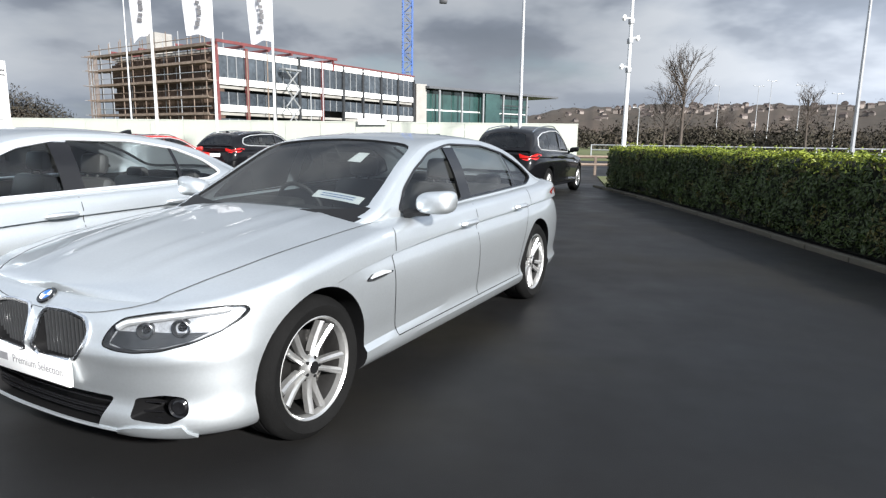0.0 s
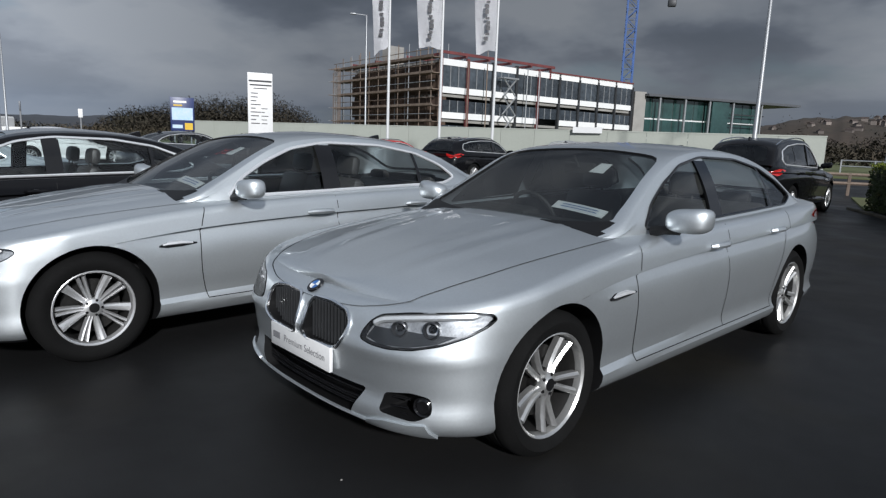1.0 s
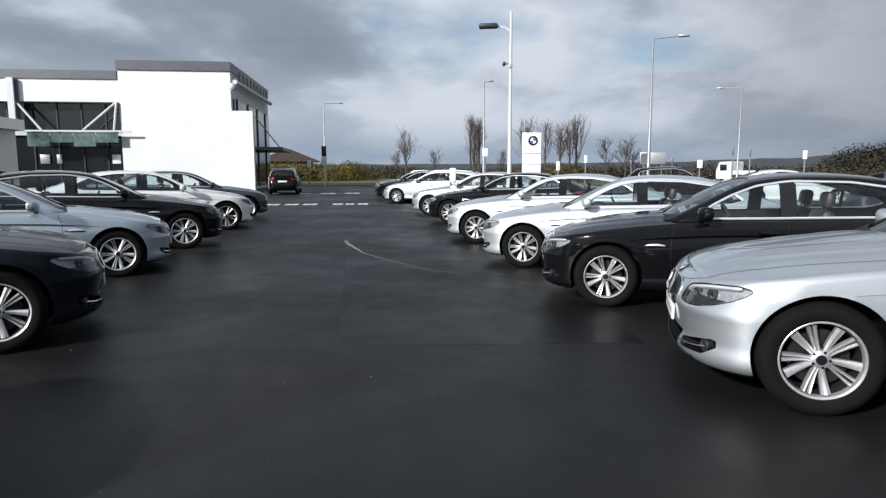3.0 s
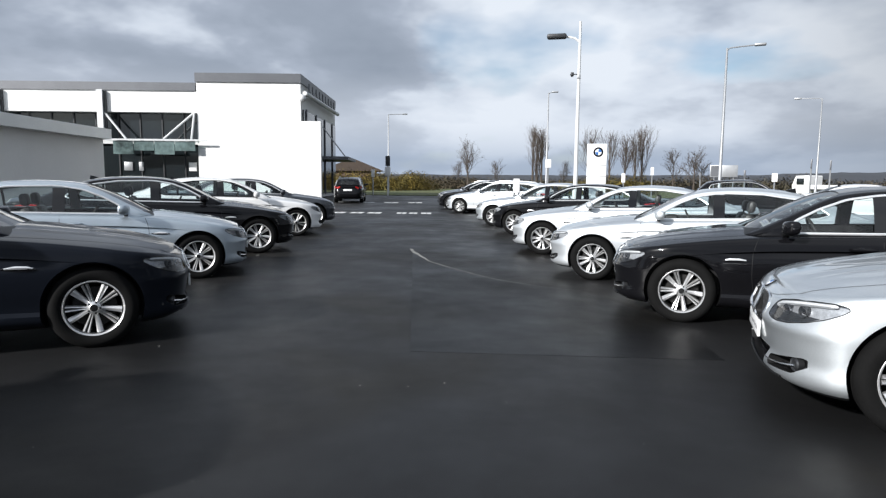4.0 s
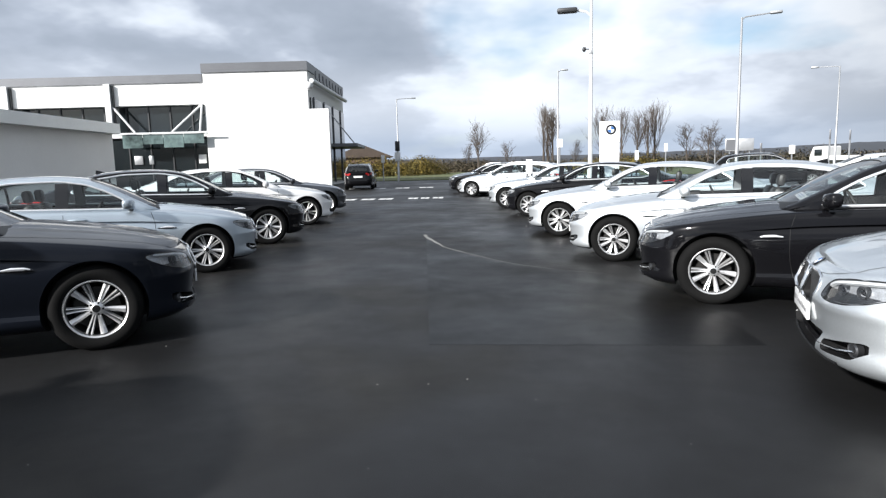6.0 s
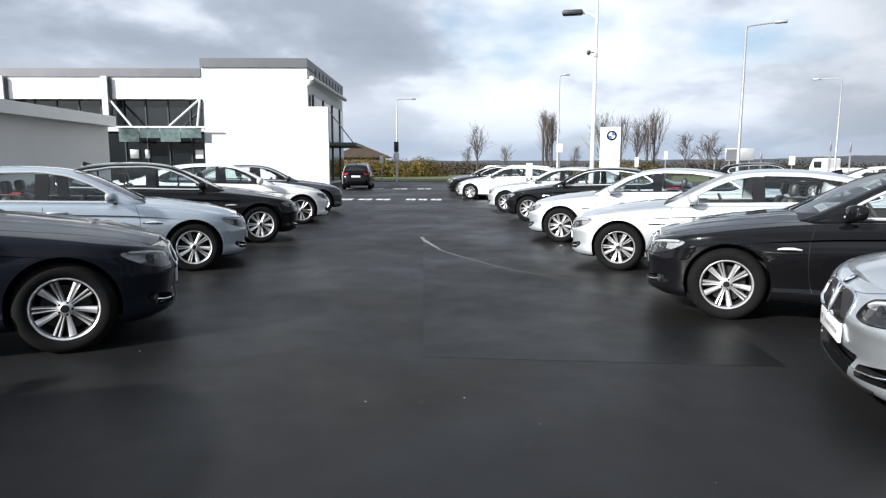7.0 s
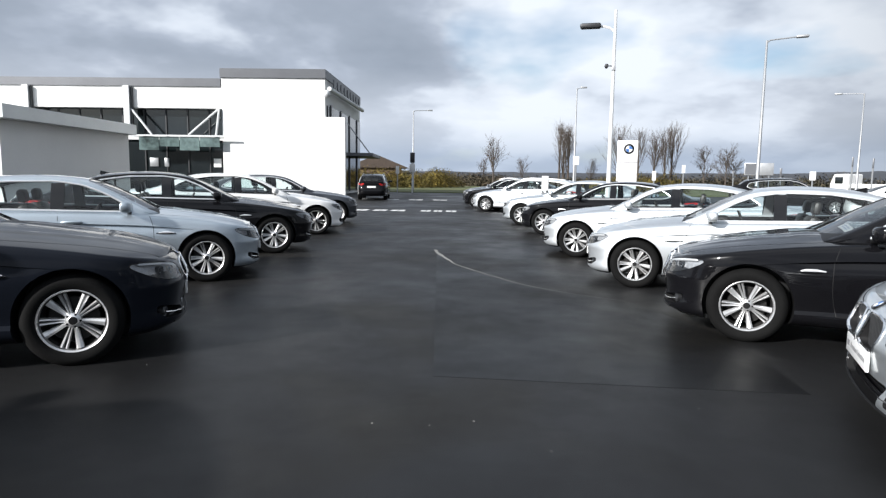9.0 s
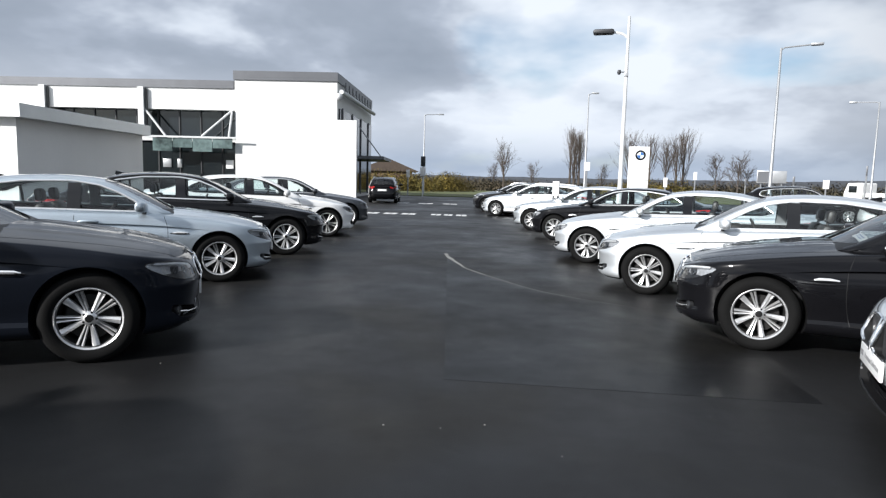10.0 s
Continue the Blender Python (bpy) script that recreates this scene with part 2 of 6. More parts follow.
def prism(bm, outline, depth0, depth1, axis, mi=0):
    """A closed prism over a 2D outline, along axis 'x' (outline y, z), 'y' (x, z) or 'z' (x, y)."""
    def at(p, d):
        return {"x": (d, p[0], p[1]), "y": (p[0], d, p[1]), "z": (p[0], p[1], d)}[axis]
    a = [bm.verts.new(at(p, depth0)) for p in outline]
    b = [bm.verts.new(at(p, depth1)) for p in outline]
    n = len(a)
    fs = [bm.faces.new(a), bm.faces.new(b[::-1])] + [bm.faces.new((a[i], b[i], b[(i + 1) % n], a[(i + 1) % n])) for i in range(n)]
    for f in fs:
        f.material_index = mi
    bmesh.ops.recalc_face_normals(bm, faces=fs)
    return bm


def spline(points, per=6, closed=False):
    """Catmull-Rom through 2D or 3D points."""
    p = [np.array(q, float) for q in points]
    n = len(p)
    out = []
    for i in range(n if closed else n - 1):
        a, b, c, d = (p[(i + k) % n] if closed else p[min(max(i + k, 0), n - 1)] for k in (-1, 0, 1, 2))
        for s in range(per):
            t = s / per
            out.append(tuple(0.5 * (2 * b + (c - a) * t + (2 * a - 5 * b + 4 * c - d) * t * t + (3 * b - a - 3 * c + d) * t ** 3)))
    if not closed:
        out.append(tuple(p[-1]))
    return out


def rounded(points, r=0.02, seg=3):
    """A polygon with its corners rounded."""
    out, n = [], len(points)
    for i in range(n):
        a, b, c = (Vector(points[(i + k) % n]) for k in (-1, 0, 1))
        u, v = (a - b), (c - b)
        k = min(r, u.length * 0.45, v.length * 0.45)
        p, q = b + u.normalized() * k, b + v.normalized() * k
        out += [tuple(p.lerp(b, t).lerp(b.lerp(q, t), t)) for t in (j / seg for j in range(seg + 1))]
    return out


def carve(bm, cutter):
    """bm minus cutter, both closed; the cut faces keep the cutter's material index."""
    obs = []
    for b in (bm, cutter):
        me = bpy.data.meshes.new("carve")
        bmesh.ops.recalc_face_normals(b, faces=b.faces[:])
        b.to_mesh(me)
        b.free()
        for k in range(3):
            me.materials.append(M["plastic"])
        obs.append(new("carve", me))
    mod = obs[0].modifiers.new("cut", "BOOLEAN")
    mod.object, mod.operation, mod.solver = obs[1], "DIFFERENCE", "EXACT"
    dg = bpy.context.evaluated_depsgraph_get()
    out = bmesh.new()
    out.from_mesh(obs[0].evaluated_get(dg).data)
    for o in obs:
        me = o.data
        bpy.data.objects.remove(o)
        bpy.data.meshes.remove(me)
    return out


def cast(tree, origin, way, offset=0.0):
    """Where a ray meets the tree, lifted off it."""
    hit, normal, _, _ = tree.ray_cast(Vector(origin), Vector(way))
    if hit is None:
        return None
    if normal.dot(Vector(way)) > 0:
        normal = -normal
    return hit + normal * offset


def conform(bm, tree, outline, to3d, way, offset, rings=5, mi=0):
    """A filled patch over a star-shaped 2D outline, laid onto the tree."""
    c = np.mean(np.array(outline), axis=0)
    rows = []
    for k in range(rings + 1):
        s = k / rings
        pts = [c] if k == 0 else [c + (np.array(p) - c) * s for p in outline]
        row = []
        for p in pts:
            q = cast(tree, to3d(p), way, offset)
            if q is None:
                return False
            row.append(bm.verts.new(q))
        rows.append(row)
    n = len(outline)
    for i in range(n):
        bm.faces.new((rows[0][0], rows[1][i], rows[1][(i + 1) % n])).material_index = mi
    for k in range(1, rings):
        for i in range(n):
            bm.faces.new((rows[k][i], rows[k + 1][i], rows[k + 1][(i + 1) % n], rows[k][(i + 1) % n])).material_index = mi
    bmesh.ops.recalc_face_normals(bm, faces=bm.faces[:])
    return True


def dense(outline, step=0.02):
    """The closed outline with points added along its edges."""
    out = []
    for a, b in zip(outline, outline[1:] + outline[:1]):
        n = max(1, int(math.dist(a, b) / step))
        out += [tuple(np.array(a) + (np.array(b) - np.array(a)) * k / n) for k in range(n)]
    return out


def ribbon(bm, tree, path, to3d, way, width, offset):
    """A thin flat strip along a 2D path laid onto the tree: joints and trim."""
    pts = []
    for p in path:
        q = cast(tree, to3d(p), way, offset)
        if q is not None:
            pts.append(q)
    if len(pts) < 2:
        return
    w = Vector(way)
    last = None
    for i, q in enumerate(pts):
        d = (pts[min(i + 1, len(pts) - 1)] - pts[max(i - 1, 0)]).normalized()
        s = d.cross(w).normalized() * width / 2
        row = [bm.verts.new(q - s), bm.verts.new(q + s)]
        if last:
            bm.faces.new((last[0], last[1], row[1], row[0]))
        last = row


def table(rows):
    """Smooth interpolation of rows (x, a, b, ...) with falling x."""
    a = np.array(sorted(rows))
    xs = a[:, 0]
    def at(x, col=1):
        y = a[:, col]
        i = int(np.clip(np.searchsorted(xs, x) - 1, 0, len(xs) - 2))
        def slope(k):
            if k <= 0 or k >= len(xs) - 1:
                return 0.0 if len(xs) < 3 else (y[min(k + 1, len(xs) - 1)] - y[max(k - 1, 0)]) / (xs[min(k + 1, len(xs) - 1)] - xs[max(k - 1, 0)])
            return (y[k + 1] - y[k - 1]) / (xs[k + 1] - xs[k - 1])
        h = xs[i + 1] - xs[i]
        t = float(np.clip((x - xs[i]) / h, 0, 1))
        m0, m1 = slope(i) * h, slope(i + 1) * h
        return (2 * t ** 3 - 3 * t * t + 1) * y[i] + (t ** 3 - 2 * t * t + t) * m0 + (3 * t * t - 2 * t ** 3) * y[i + 1] + (t ** 3 - t * t) * m1
    return at


# ---- cars: x forward, y left, z up, front axle over the origin ----
from mathutils.bvhtree import BVHTree

BASE = 2.968
SEDAN = dict(
    wheel=0.335, lift=0.0, tail="boot",
    plan=[(0.745, 0), (0.741, 0.2), (0.72, 0.41), (0.68, 0.585), (0.592, 0.735), (0.435, 0.855), (0.22, 0.914), (0, 0.925), (-0.5, 0.922), (-1.5, 0.925),
          (-2.5, 0.925), (-3.0, 0.918), (-3.4, 0.895), (-3.75, 0.83), (-3.95, 0.70), (-4.04, 0.5), (-4.07, 0.25), (-4.075, 0)],
    edge=[(0.83, 0.705), (0.7, 0.722), (0.5, 0.752), (0.25, 0.79), (0, 0.83), (-0.4, 0.88), (-0.8, 0.915), (-1.5, 0.945), (-2.3, 0.965), (-3, 0.985), (-3.5, 0.99), (-3.9, 0.985), (-4.08, 0.95)],
    crown=[(0.83, 0.70), (0.72, 0.724), (0.66, 0.740), (0.5, 0.796), (0.2, 0.866), (-0.2, 0.93), (-0.55, 0.975), (-0.8, 0.985), (-1.5, 1.0), (-3.1, 1.04), (-3.4, 1.055), (-3.7, 1.05), (-3.92, 1.045), (-4.0, 1.02), (-4.08, 0.95)],
    cabin=(-0.74, -3.2),
    roof=[(-0.52, 0.68, 0.67, 0.90, 0.945), (-0.70, 0.76, 0.73, 0.972, 1.035), (-0.9, 0.79, 0.70, 1.075, 1.14), (-1.1, 0.80, 0.665, 1.185, 1.24), (-1.3, 0.805, 0.635, 1.285, 1.325),
          (-1.5, 0.81, 0.615, 1.34, 1.385), (-1.8, 0.812, 0.60, 1.372, 1.418), (-2.1, 0.812, 0.595, 1.374, 1.424), (-2.4, 0.81, 0.595, 1.358, 1.41), (-2.7, 0.805, 0.60, 1.318, 1.375),
          (-3.0, 0.80, 0.62, 1.243, 1.303), (-3.2, 0.785, 0.64, 1.16, 1.225), (-3.4, 0.76, 0.66, 1.07, 1.135), (-3.58, 0.73, 0.68, 1.0, 1.055)],
    front_window=[(-0.90, 0.955), (-1.66, 0.975), (-1.69, 1.325), (-1.45, 1.285), (-1.22, 1.19), (-1.02, 1.075)],
    rear_window=[(-1.79, 0.98), (-2.93, 1.01), (-3.10, 1.06), (-2.95, 1.17), (-2.7, 1.265), (-2.3, 1.325), (-1.79, 1.335)],
    screen=[(-0.57, 0.0), (-0.60, 0.35), (-0.70, 0.645), (-0.80, 0.66), (-1.1, 0.61), (-1.37, 0.55), (-1.43, 0.3), (-1.44, 0.0)],
    back=[(-2.76, 0.0), (-2.78, 0.3), (-2.83, 0.5), (-3.15, 0.545), (-3.42, 0.57), (-3.49, 0.3), (-3.5, 0.0)],
    split=-2.64)
ESTATE = dict(SEDAN, tail="hatch",
    crown=[(0.83, 0.70), (0.72, 0.724), (0.66, 0.740), (0.5, 0.796), (0.2, 0.866), (-0.2, 0.93), (-0.55, 0.975), (-0.8, 0.985), (-1.5, 1.0), (-3.7, 1.0), (-4.08, 0.96)],
    cabin=(-0.74, -3.8),
    roof=[(-0.52, 0.68, 0.67, 0.90, 0.945), (-0.70, 0.76, 0.73, 0.972, 1.035), (-0.9, 0.79, 0.70, 1.075, 1.14), (-1.1, 0.80, 0.665, 1.185, 1.24), (-1.3, 0.805, 0.635, 1.285, 1.325),
          (-1.5, 0.81, 0.615, 1.35, 1.39), (-1.8, 0.812, 0.60, 1.39, 1.43), (-2.2, 0.812, 0.595, 1.40, 1.445), (-2.7, 0.81, 0.59, 1.38, 1.43), (-3.2, 0.795, 0.585, 1.34, 1.395),
          (-3.5, 0.785, 0.585, 1.30, 1.36), (-3.68, 0.77, 0.60, 1.22, 1.28), (-3.85, 0.74, 0.64, 1.09, 1.13), (-3.97, 0.70, 0.66, 0.99, 1.01)],
    rear_window=[(-1.79, 0.98), (-3.35, 1.02), (-3.5, 1.08), (-3.4, 1.22), (-3.0, 1.30), (-2.4, 1.34), (-1.79, 1.345)],
    back=[(-3.62, 0.0), (-3.63, 0.3), (-3.65, 0.47), (-3.78, 0.52), (-3.90, 0.52), (-3.92, 0.3), (-3.93, 0.0)],
    split=-2.66)


def raised(spec, belt, tall, wheel):
    """An upright off-road body from a lower one."""
    def up(z):
        return z + belt * min(max((z - 0.3) / 0.6, 0), 1) + (tall - belt) * min(max((z - 1.0) / 0.4, 0), 1)
    s = dict(spec, wheel=wheel, lift=0.06)
    for k in ("edge", "crown"):
        s[k] = [(x, up(z)) for x, z in spec[k]]
    s["roof"] = [(x, b + 0.01, r + 0.04, up(z), up(c)) for x, b, r, z, c in spec["roof"]]
    for k in ("front_window", "rear_window"):
        s[k] = [(x, up(z)) for x, z in spec[k]]
    return s


SUV = raised(ESTATE, 0.14, 0.30, 0.37)
CROSSOVER = raised(ESTATE, 0.08, 0.13, 0.345)

SIDE = [(0.0, -0.14), (0.03, -0.05), (0.07, -0.016), (0.12, -0.010), (0.155, -0.034), (0.30, -0.014), (0.45, 0.0), (0.55, -0.003), (0.66, -0.022), (0.8, -0.06), (1.0, -0.10)]
CORNER = [(0.0, -0.06), (0.03, -0.022), (0.08, -0.008), (0.3, 0.0), (0.45, 0.0), (0.55, -0.003), (0.66, -0.022), (0.8, -0.06), (1.0, -0.10)]
NOSE = [(0.0, -0.10), (0.04, -0.02), (0.10, 0.0), (0.17, -0.018), (0.24, -0.010), (0.31, 0.0), (0.345, 0.010), (0.36, 0.010), (0.385, -0.003), (0.43, -0.02), (0.48, -0.04), (0.52, -0.065), (0.6, -0.11), (1.0, -0.3)]
TAIL = [(0.0, -0.2), (0.06, -0.09), (0.16, -0.01), (0.35, 0.0), (0.48, -0.03), (0.62, -0.06), (0.74, -0.035), (0.8, -0.03), (1.0, -0.04)]


def body_shell(spec):
    """Lower body: plan outline stacked in levels up to the shoulder, then closed over bonnet and boot."""
    outline = spline(spec["plan"], 6)
    edge, crown = table(spec["edge"]), table(spec["crown"])
    side, corner, nose, tail = table(SIDE), table(CORNER), table(NOSE), table(TAIL)
    z0, lift = 0.175 + spec["lift"], spec["lift"]
    c0, c1 = spec["cabin"]
    caps, under = 20, 3
    near_top = [0.150, 0.141, 0.1365, 0.1335, 0.1295, 0.11, 0.08, 0.055, 0.04, 0.028, 0.018, 0.010, 0.004, 0.0]
    low = 18
    levels = low + len(near_top) - 1
    bm, grid = bmesh.new(), []
    n = len(outline)
    for i, (x, y) in enumerate(outline):
        a, b = np.array(outline[max(i - 1, 0)]), np.array(outline[min(i + 1, n - 1)])
        d = b - a
        nx, ny = d[1], -d[0]
        k = math.hypot(nx, ny)
        nx, ny = nx / k, ny / k
        if i in (0, n - 1):
            nx, ny = (1, 0) if i == 0 else (-1, 0)
        ze = edge(x)
        col = []
        for u in range(under):
            s = u / under
            col.append((x + nx * -0.14, max(y - 0.14 * abs(ny), 0) * s, z0))
        off = 0
        for j in range(levels + 1):
            z = z0 + (ze - 0.16 - z0) * j / low if j < low else ze - near_top[j - low]
            zz = (z - z0) * (0.79 / (0.79 + (ze - 0.96 if x < -0.5 and spec["lift"] else 0)))
            wf = max(nx, 0) ** 1.5
            wb = max(-nx, 0) ** 1.5
            ahead = min(max((x - 0.28) / 0.1, 0), 1)
            off = (side(zz) * (1 - ahead) + corner(zz) * ahead) * (1 - wf - wb) + nose(zz) * wf + tail(zz) * wb
            q = (ze - z)
            if q > 0.134:
                off -= 0.036 * math.exp(-(q - 0.134) / 0.09) * (1 - wf) * min(max((-0.12 - x) / 0.4, 0.0), 1)
            if q < 0.05:
                off -= 0.05 * (1 - math.sqrt(max(1 - (1 - q / 0.05) ** 2, 0))) * 0.8
            col.append((x + nx * off, max(y + ny * off, 0) if i not in (0, n - 1) else 0, z))
        xt, yt, zt = col[-1]
        zc = crown(xt)
        cab = min(max((c0 - xt) / 0.1, 0), 1) * min(max((xt - c1) / 0.1, 0), 1)
        for k in range(1, caps + 1):
            t = k / caps
            yy = yt * (1 - t)
            z = zt + (zc - zt) * (1 - (1 - t) ** 2.3)
            if xt > -0.6:
                fade = min(max((0.56 - xt) / 0.35, 0), 1)
                z += 0.011 * math.exp(-((yy - (0.33 + 0.16 * (0.8 - xt) / 1.4)) / 0.028) ** 2) * fade
                z += 0.007 * math.exp(-((yy - (0.17 + 0.12 * (0.8 - xt) / 1.4)) / 0.035) ** 2) * fade
            drop = min(max((t - 0.12) / 0.16, 0), 1)
            z -= cab * drop * (zt - 0.52 - lift)
            col.append((xt, yy, z))
        grid.append(col)
    rows = [[bm.verts.new(p) for p in col] for col in grid]
    other = [[v if abs(v.co.y) < 1e-6 else bm.verts.new((v.co.x, -v.co.y, v.co.z)) for v in r] for r in rows]
    for g, flip in ((rows, False), (other, True)):
        for i in range(n - 1):
            for j in range(len(g[0]) - 1):
                q = []
                for v in (g[i][j], g[i + 1][j], g[i + 1][j + 1], g[i][j + 1]):
                    if v not in q:
                        q.append(v)
                if len(q) > 2:
                    try:
                        f = bm.faces.new(q[::-1] if flip else q)
                    except ValueError:
                        continue
                    cx = f.calc_center_median()
                    if c1 < cx.x < c0 + 0.02 and j > under + levels + 1:
                        f.material_index = 1
                    if j < under + 1:
                        f.material_index = 1
    bmesh.ops.remove_doubles(bm, verts=bm.verts[:], dist=0.0004)
    bmesh.ops.recalc_face_normals(bm, faces=bm.faces[:])
    return bm


def roof_shell(spec):
    """Outer skin of pillars and roof, both sides."""
    t, edge = table(spec["roof"]), table(spec["edge"])
    xs = np.linspace(spec["roof"][0][0], spec["roof"][-1][0], 64)
    bm, rows = bmesh.new(), []
    for x in xs:
        yb, yr, zr, zc = (t(x, k) for k in (1, 2, 3, 4))
        zb = min(edge(x) - 0.02, zr - 0.005)
        h = zr - zb
        pts = [(yb, zb), (yb + (yr - yb) * 0.45 + 0.018 * min(h / 0.3, 1), zb + h * 0.5), (yr + 0.028, zr - 0.035 * min(h / 0.1, 1)), (yr - 0.03, zr + 0.012), (yr * 0.5, zr + (zc - zr) * 0.8), (0, zc)]
        half = spline(pts, 5)
        ring = half + [(-y, z) for y, z in half[-2::-1]]
        rows.append([bm.verts.new((x, y, z)) for y, z in ring])
    for a, b in zip(rows, rows[1:]):
        for i in range(len(a) - 1):
            bm.faces.new((a[i], a[i + 1], b[i + 1], b[i]))
    bmesh.ops.recalc_face_normals(bm, faces=bm.faces[:])
    if sum(f.normal.z for f in bm.faces) < 0:
        bmesh.ops.reverse_faces(bm, faces=bm.faces[:])
    return bm


def both(half):
    """A closed outline from its half (x, y) with y >= 0."""
    return list(half) + [(x, -y) for x, y in half[::-1] if y > 1e-6]


def grow(outline, k):
    c = np.mean(np.array(outline), axis=0)
    return [tuple(c + (np.array(p) - c) * k) for p in outline]


LAMP_WAY = Vector((0.78, 0.626, 0))
LAMP_U = Vector((-0.626, 0.78, 0))
LAMP_SHIFT = 0.095
HEADLAMP = [(-0.215, 0.568), (-0.20, 0.605), (-0.165, 0.648), (-0.12, 0.676), (0.0, 0.699), (0.16, 0.715), (0.27, 0.721), (0.335, 0.714), (0.350, 0.695), (0.32, 0.667), (0.24, 0.625), (0.14, 0.590), (0.02, 0.564), (-0.08, 0.555), (-0.16, 0.557)]
KIDNEY = [(0.026, 0.505), (0.030, 0.625), (0.055, 0.667), (0.19, 0.672), (0.310, 0.655), (0.345, 0.612), (0.332, 0.535), (0.275, 0.488), (0.06, 0.478)]
INTAKE = [(-0.45, 0.36), (-0.36, 0.215), (0.36, 0.215), (0.45, 0.36)]
SLOT_INTAKE = [(0.462, 0.258), (0.468, 0.325), (0.60, 0.348), (0.76, 0.380), (0.795, 0.350), (0.71, 0.272)]
SIDE_INTAKE = [(0.53, 0.285), (0.545, 0.365), (0.66, 0.385), (0.725, 0.372), (0.735, 0.30), (0.68, 0.268)]


def wheel_at(car, spec, x, y, style):
    """brake and hub, tyre and rim; the outer face looks along +y."""
    R = spec["wheel"]
    s = 1 if y > 0 else -1
    rim = 0.243 if style == "sport" else 0.229
    bm = bmesh.new()
    lathe(bm, [(0.0, 0.015), (0.165, 0.015), (0.165, -0.01), (0.0, -0.01)], 24)
    lathe(bm, [(0.0, 0.06), (0.07, 0.06), (0.075, -0.08), (0.0, -0.08)], 16)
    hub = part("wheel", bm, M["disc"], car)
    bm = bmesh.new()
    lathe(bm, [(rim - 0.002, -0.105), (rim - 0.03, -0.085), (rim - 0.032, 0.03), (rim - 0.022, 0.068)], 40)
    part("rim_barrel", bm, M["barrel"], hub)
    bm = bmesh.new()
    w = 0.115
    lathe(bm, [(rim - 0.006, w - 0.012), (rim + 0.012, w), (rim + 0.05, w + 0.008), (R - 0.035, w + 0.002), (R - 0.008, w - 0.022), (R, w - 0.045), (R, 0.045), (R - 0.006, 0.04), (R - 0.006, 0.032), (R, 0.027),
               (R, -0.027), (R - 0.006, -0.032), (R - 0.006, -0.04), (R, -0.045), (R, -w + 0.045), (R - 0.01, -w + 0.02), (R - 0.04, -w), (rim, -w)], 48)
    tyre = part("tyre", bm, M["rubber"], hub, angle=50)
    bm = bmesh.new()
    lathe(bm, [(rim - 0.020, 0.060), (rim - 0.014, 0.098), (rim - 0.004, 0.108), (rim + 0.003, 0.104), (rim, 0.09)], 48)
    lathe(bm, [(0.0, 0.092), (0.03, 0.092), (0.036, 0.086), (0.052, 0.081), (0.058, 0.066), (0.056, 0.02)], 24)
    spokes = []
    if style == "sport":
        for k in range(5):
            for side in (-1, 1):
                spokes.append((k * 72 + 62, side * 12.0, side * 10.6, 0.025, 0.031))
    else:
        for k in range(10):
            a = k * 36 + 18 + (3.5 if k % 2 else -3.5)
            if style == "ten" and k % 2 == 0:
                spokes += [(a, -6.8, -4.6, 0.014, 0.021), (a, 6.8, 4.6, 0.014, 0.021)]
            else:
                spokes.append((a, 0, 0, 0.026, 0.050 if style == "ten" else 0.040))
    for a, d0, d1, w0, w1 in spokes:
        secs = []
        for i, r in enumerate((0.045, 0.09, 0.15, rim - 0.026)):
            t = i / 3
            ang = radians(a + (d0 + (d1 - d0) * t ** 0.7) * (1 if r > 0.05 else 1.4))
            ww = w0 + (w1 - w0) * t
            yf = (0.080, 0.074, 0.082, 0.097)[i]
            c = Vector((math.cos(ang) * r, 0, math.sin(ang) * r))
            tv = Vector((-math.sin(ang), 0, math.cos(ang)))
            prof = ((-0.5, -0.040), (-0.5, -0.010), (-0.12, 0.002), (0.22, 0.0), (0.5, -0.012), (0.5, -0.040))
            secs.append([bm.verts.new(c + tv * ww * p + Vector((0, yf + q, 0))) for p, q in prof])
        for p, q in zip(secs, secs[1:]):
            for i in range(6):
                bm.faces.new((p[i], p[(i + 1) % 6], q[(i + 1) % 6], q[i]))
        bm.faces.new(secs[-1])
    bmesh.ops.recalc_face_normals(bm, faces=bm.faces[:])
    part("rim", bm, M["sport_alloy" if style == "sport" else "alloy"], hub)
    bm = bmesh.new()
    for k in range(5):
        a = radians(k * 72 + 54)
        lathe(bm, [(0, 0.004), (0.008, 0.004), (0.008, -0.02)], 8, Matrix.Translation((0.046 * math.cos(a), 0.083, 0.046 * math.sin(a))))
    lathe(bm, [(0, 0.096), (0.028, 0.095), (0.030, 0.09)], 20)
    part("hub_cap", bm, M["plastic"], hub)
    turn = pose(x, y, R - 0.006, 0, 0, 0 if s > 0 else 180)
    hub.matrix_basis = turn @ pose(0, 0, 0, 0, 11 * (x > -1) + 3, 0)
    return hub


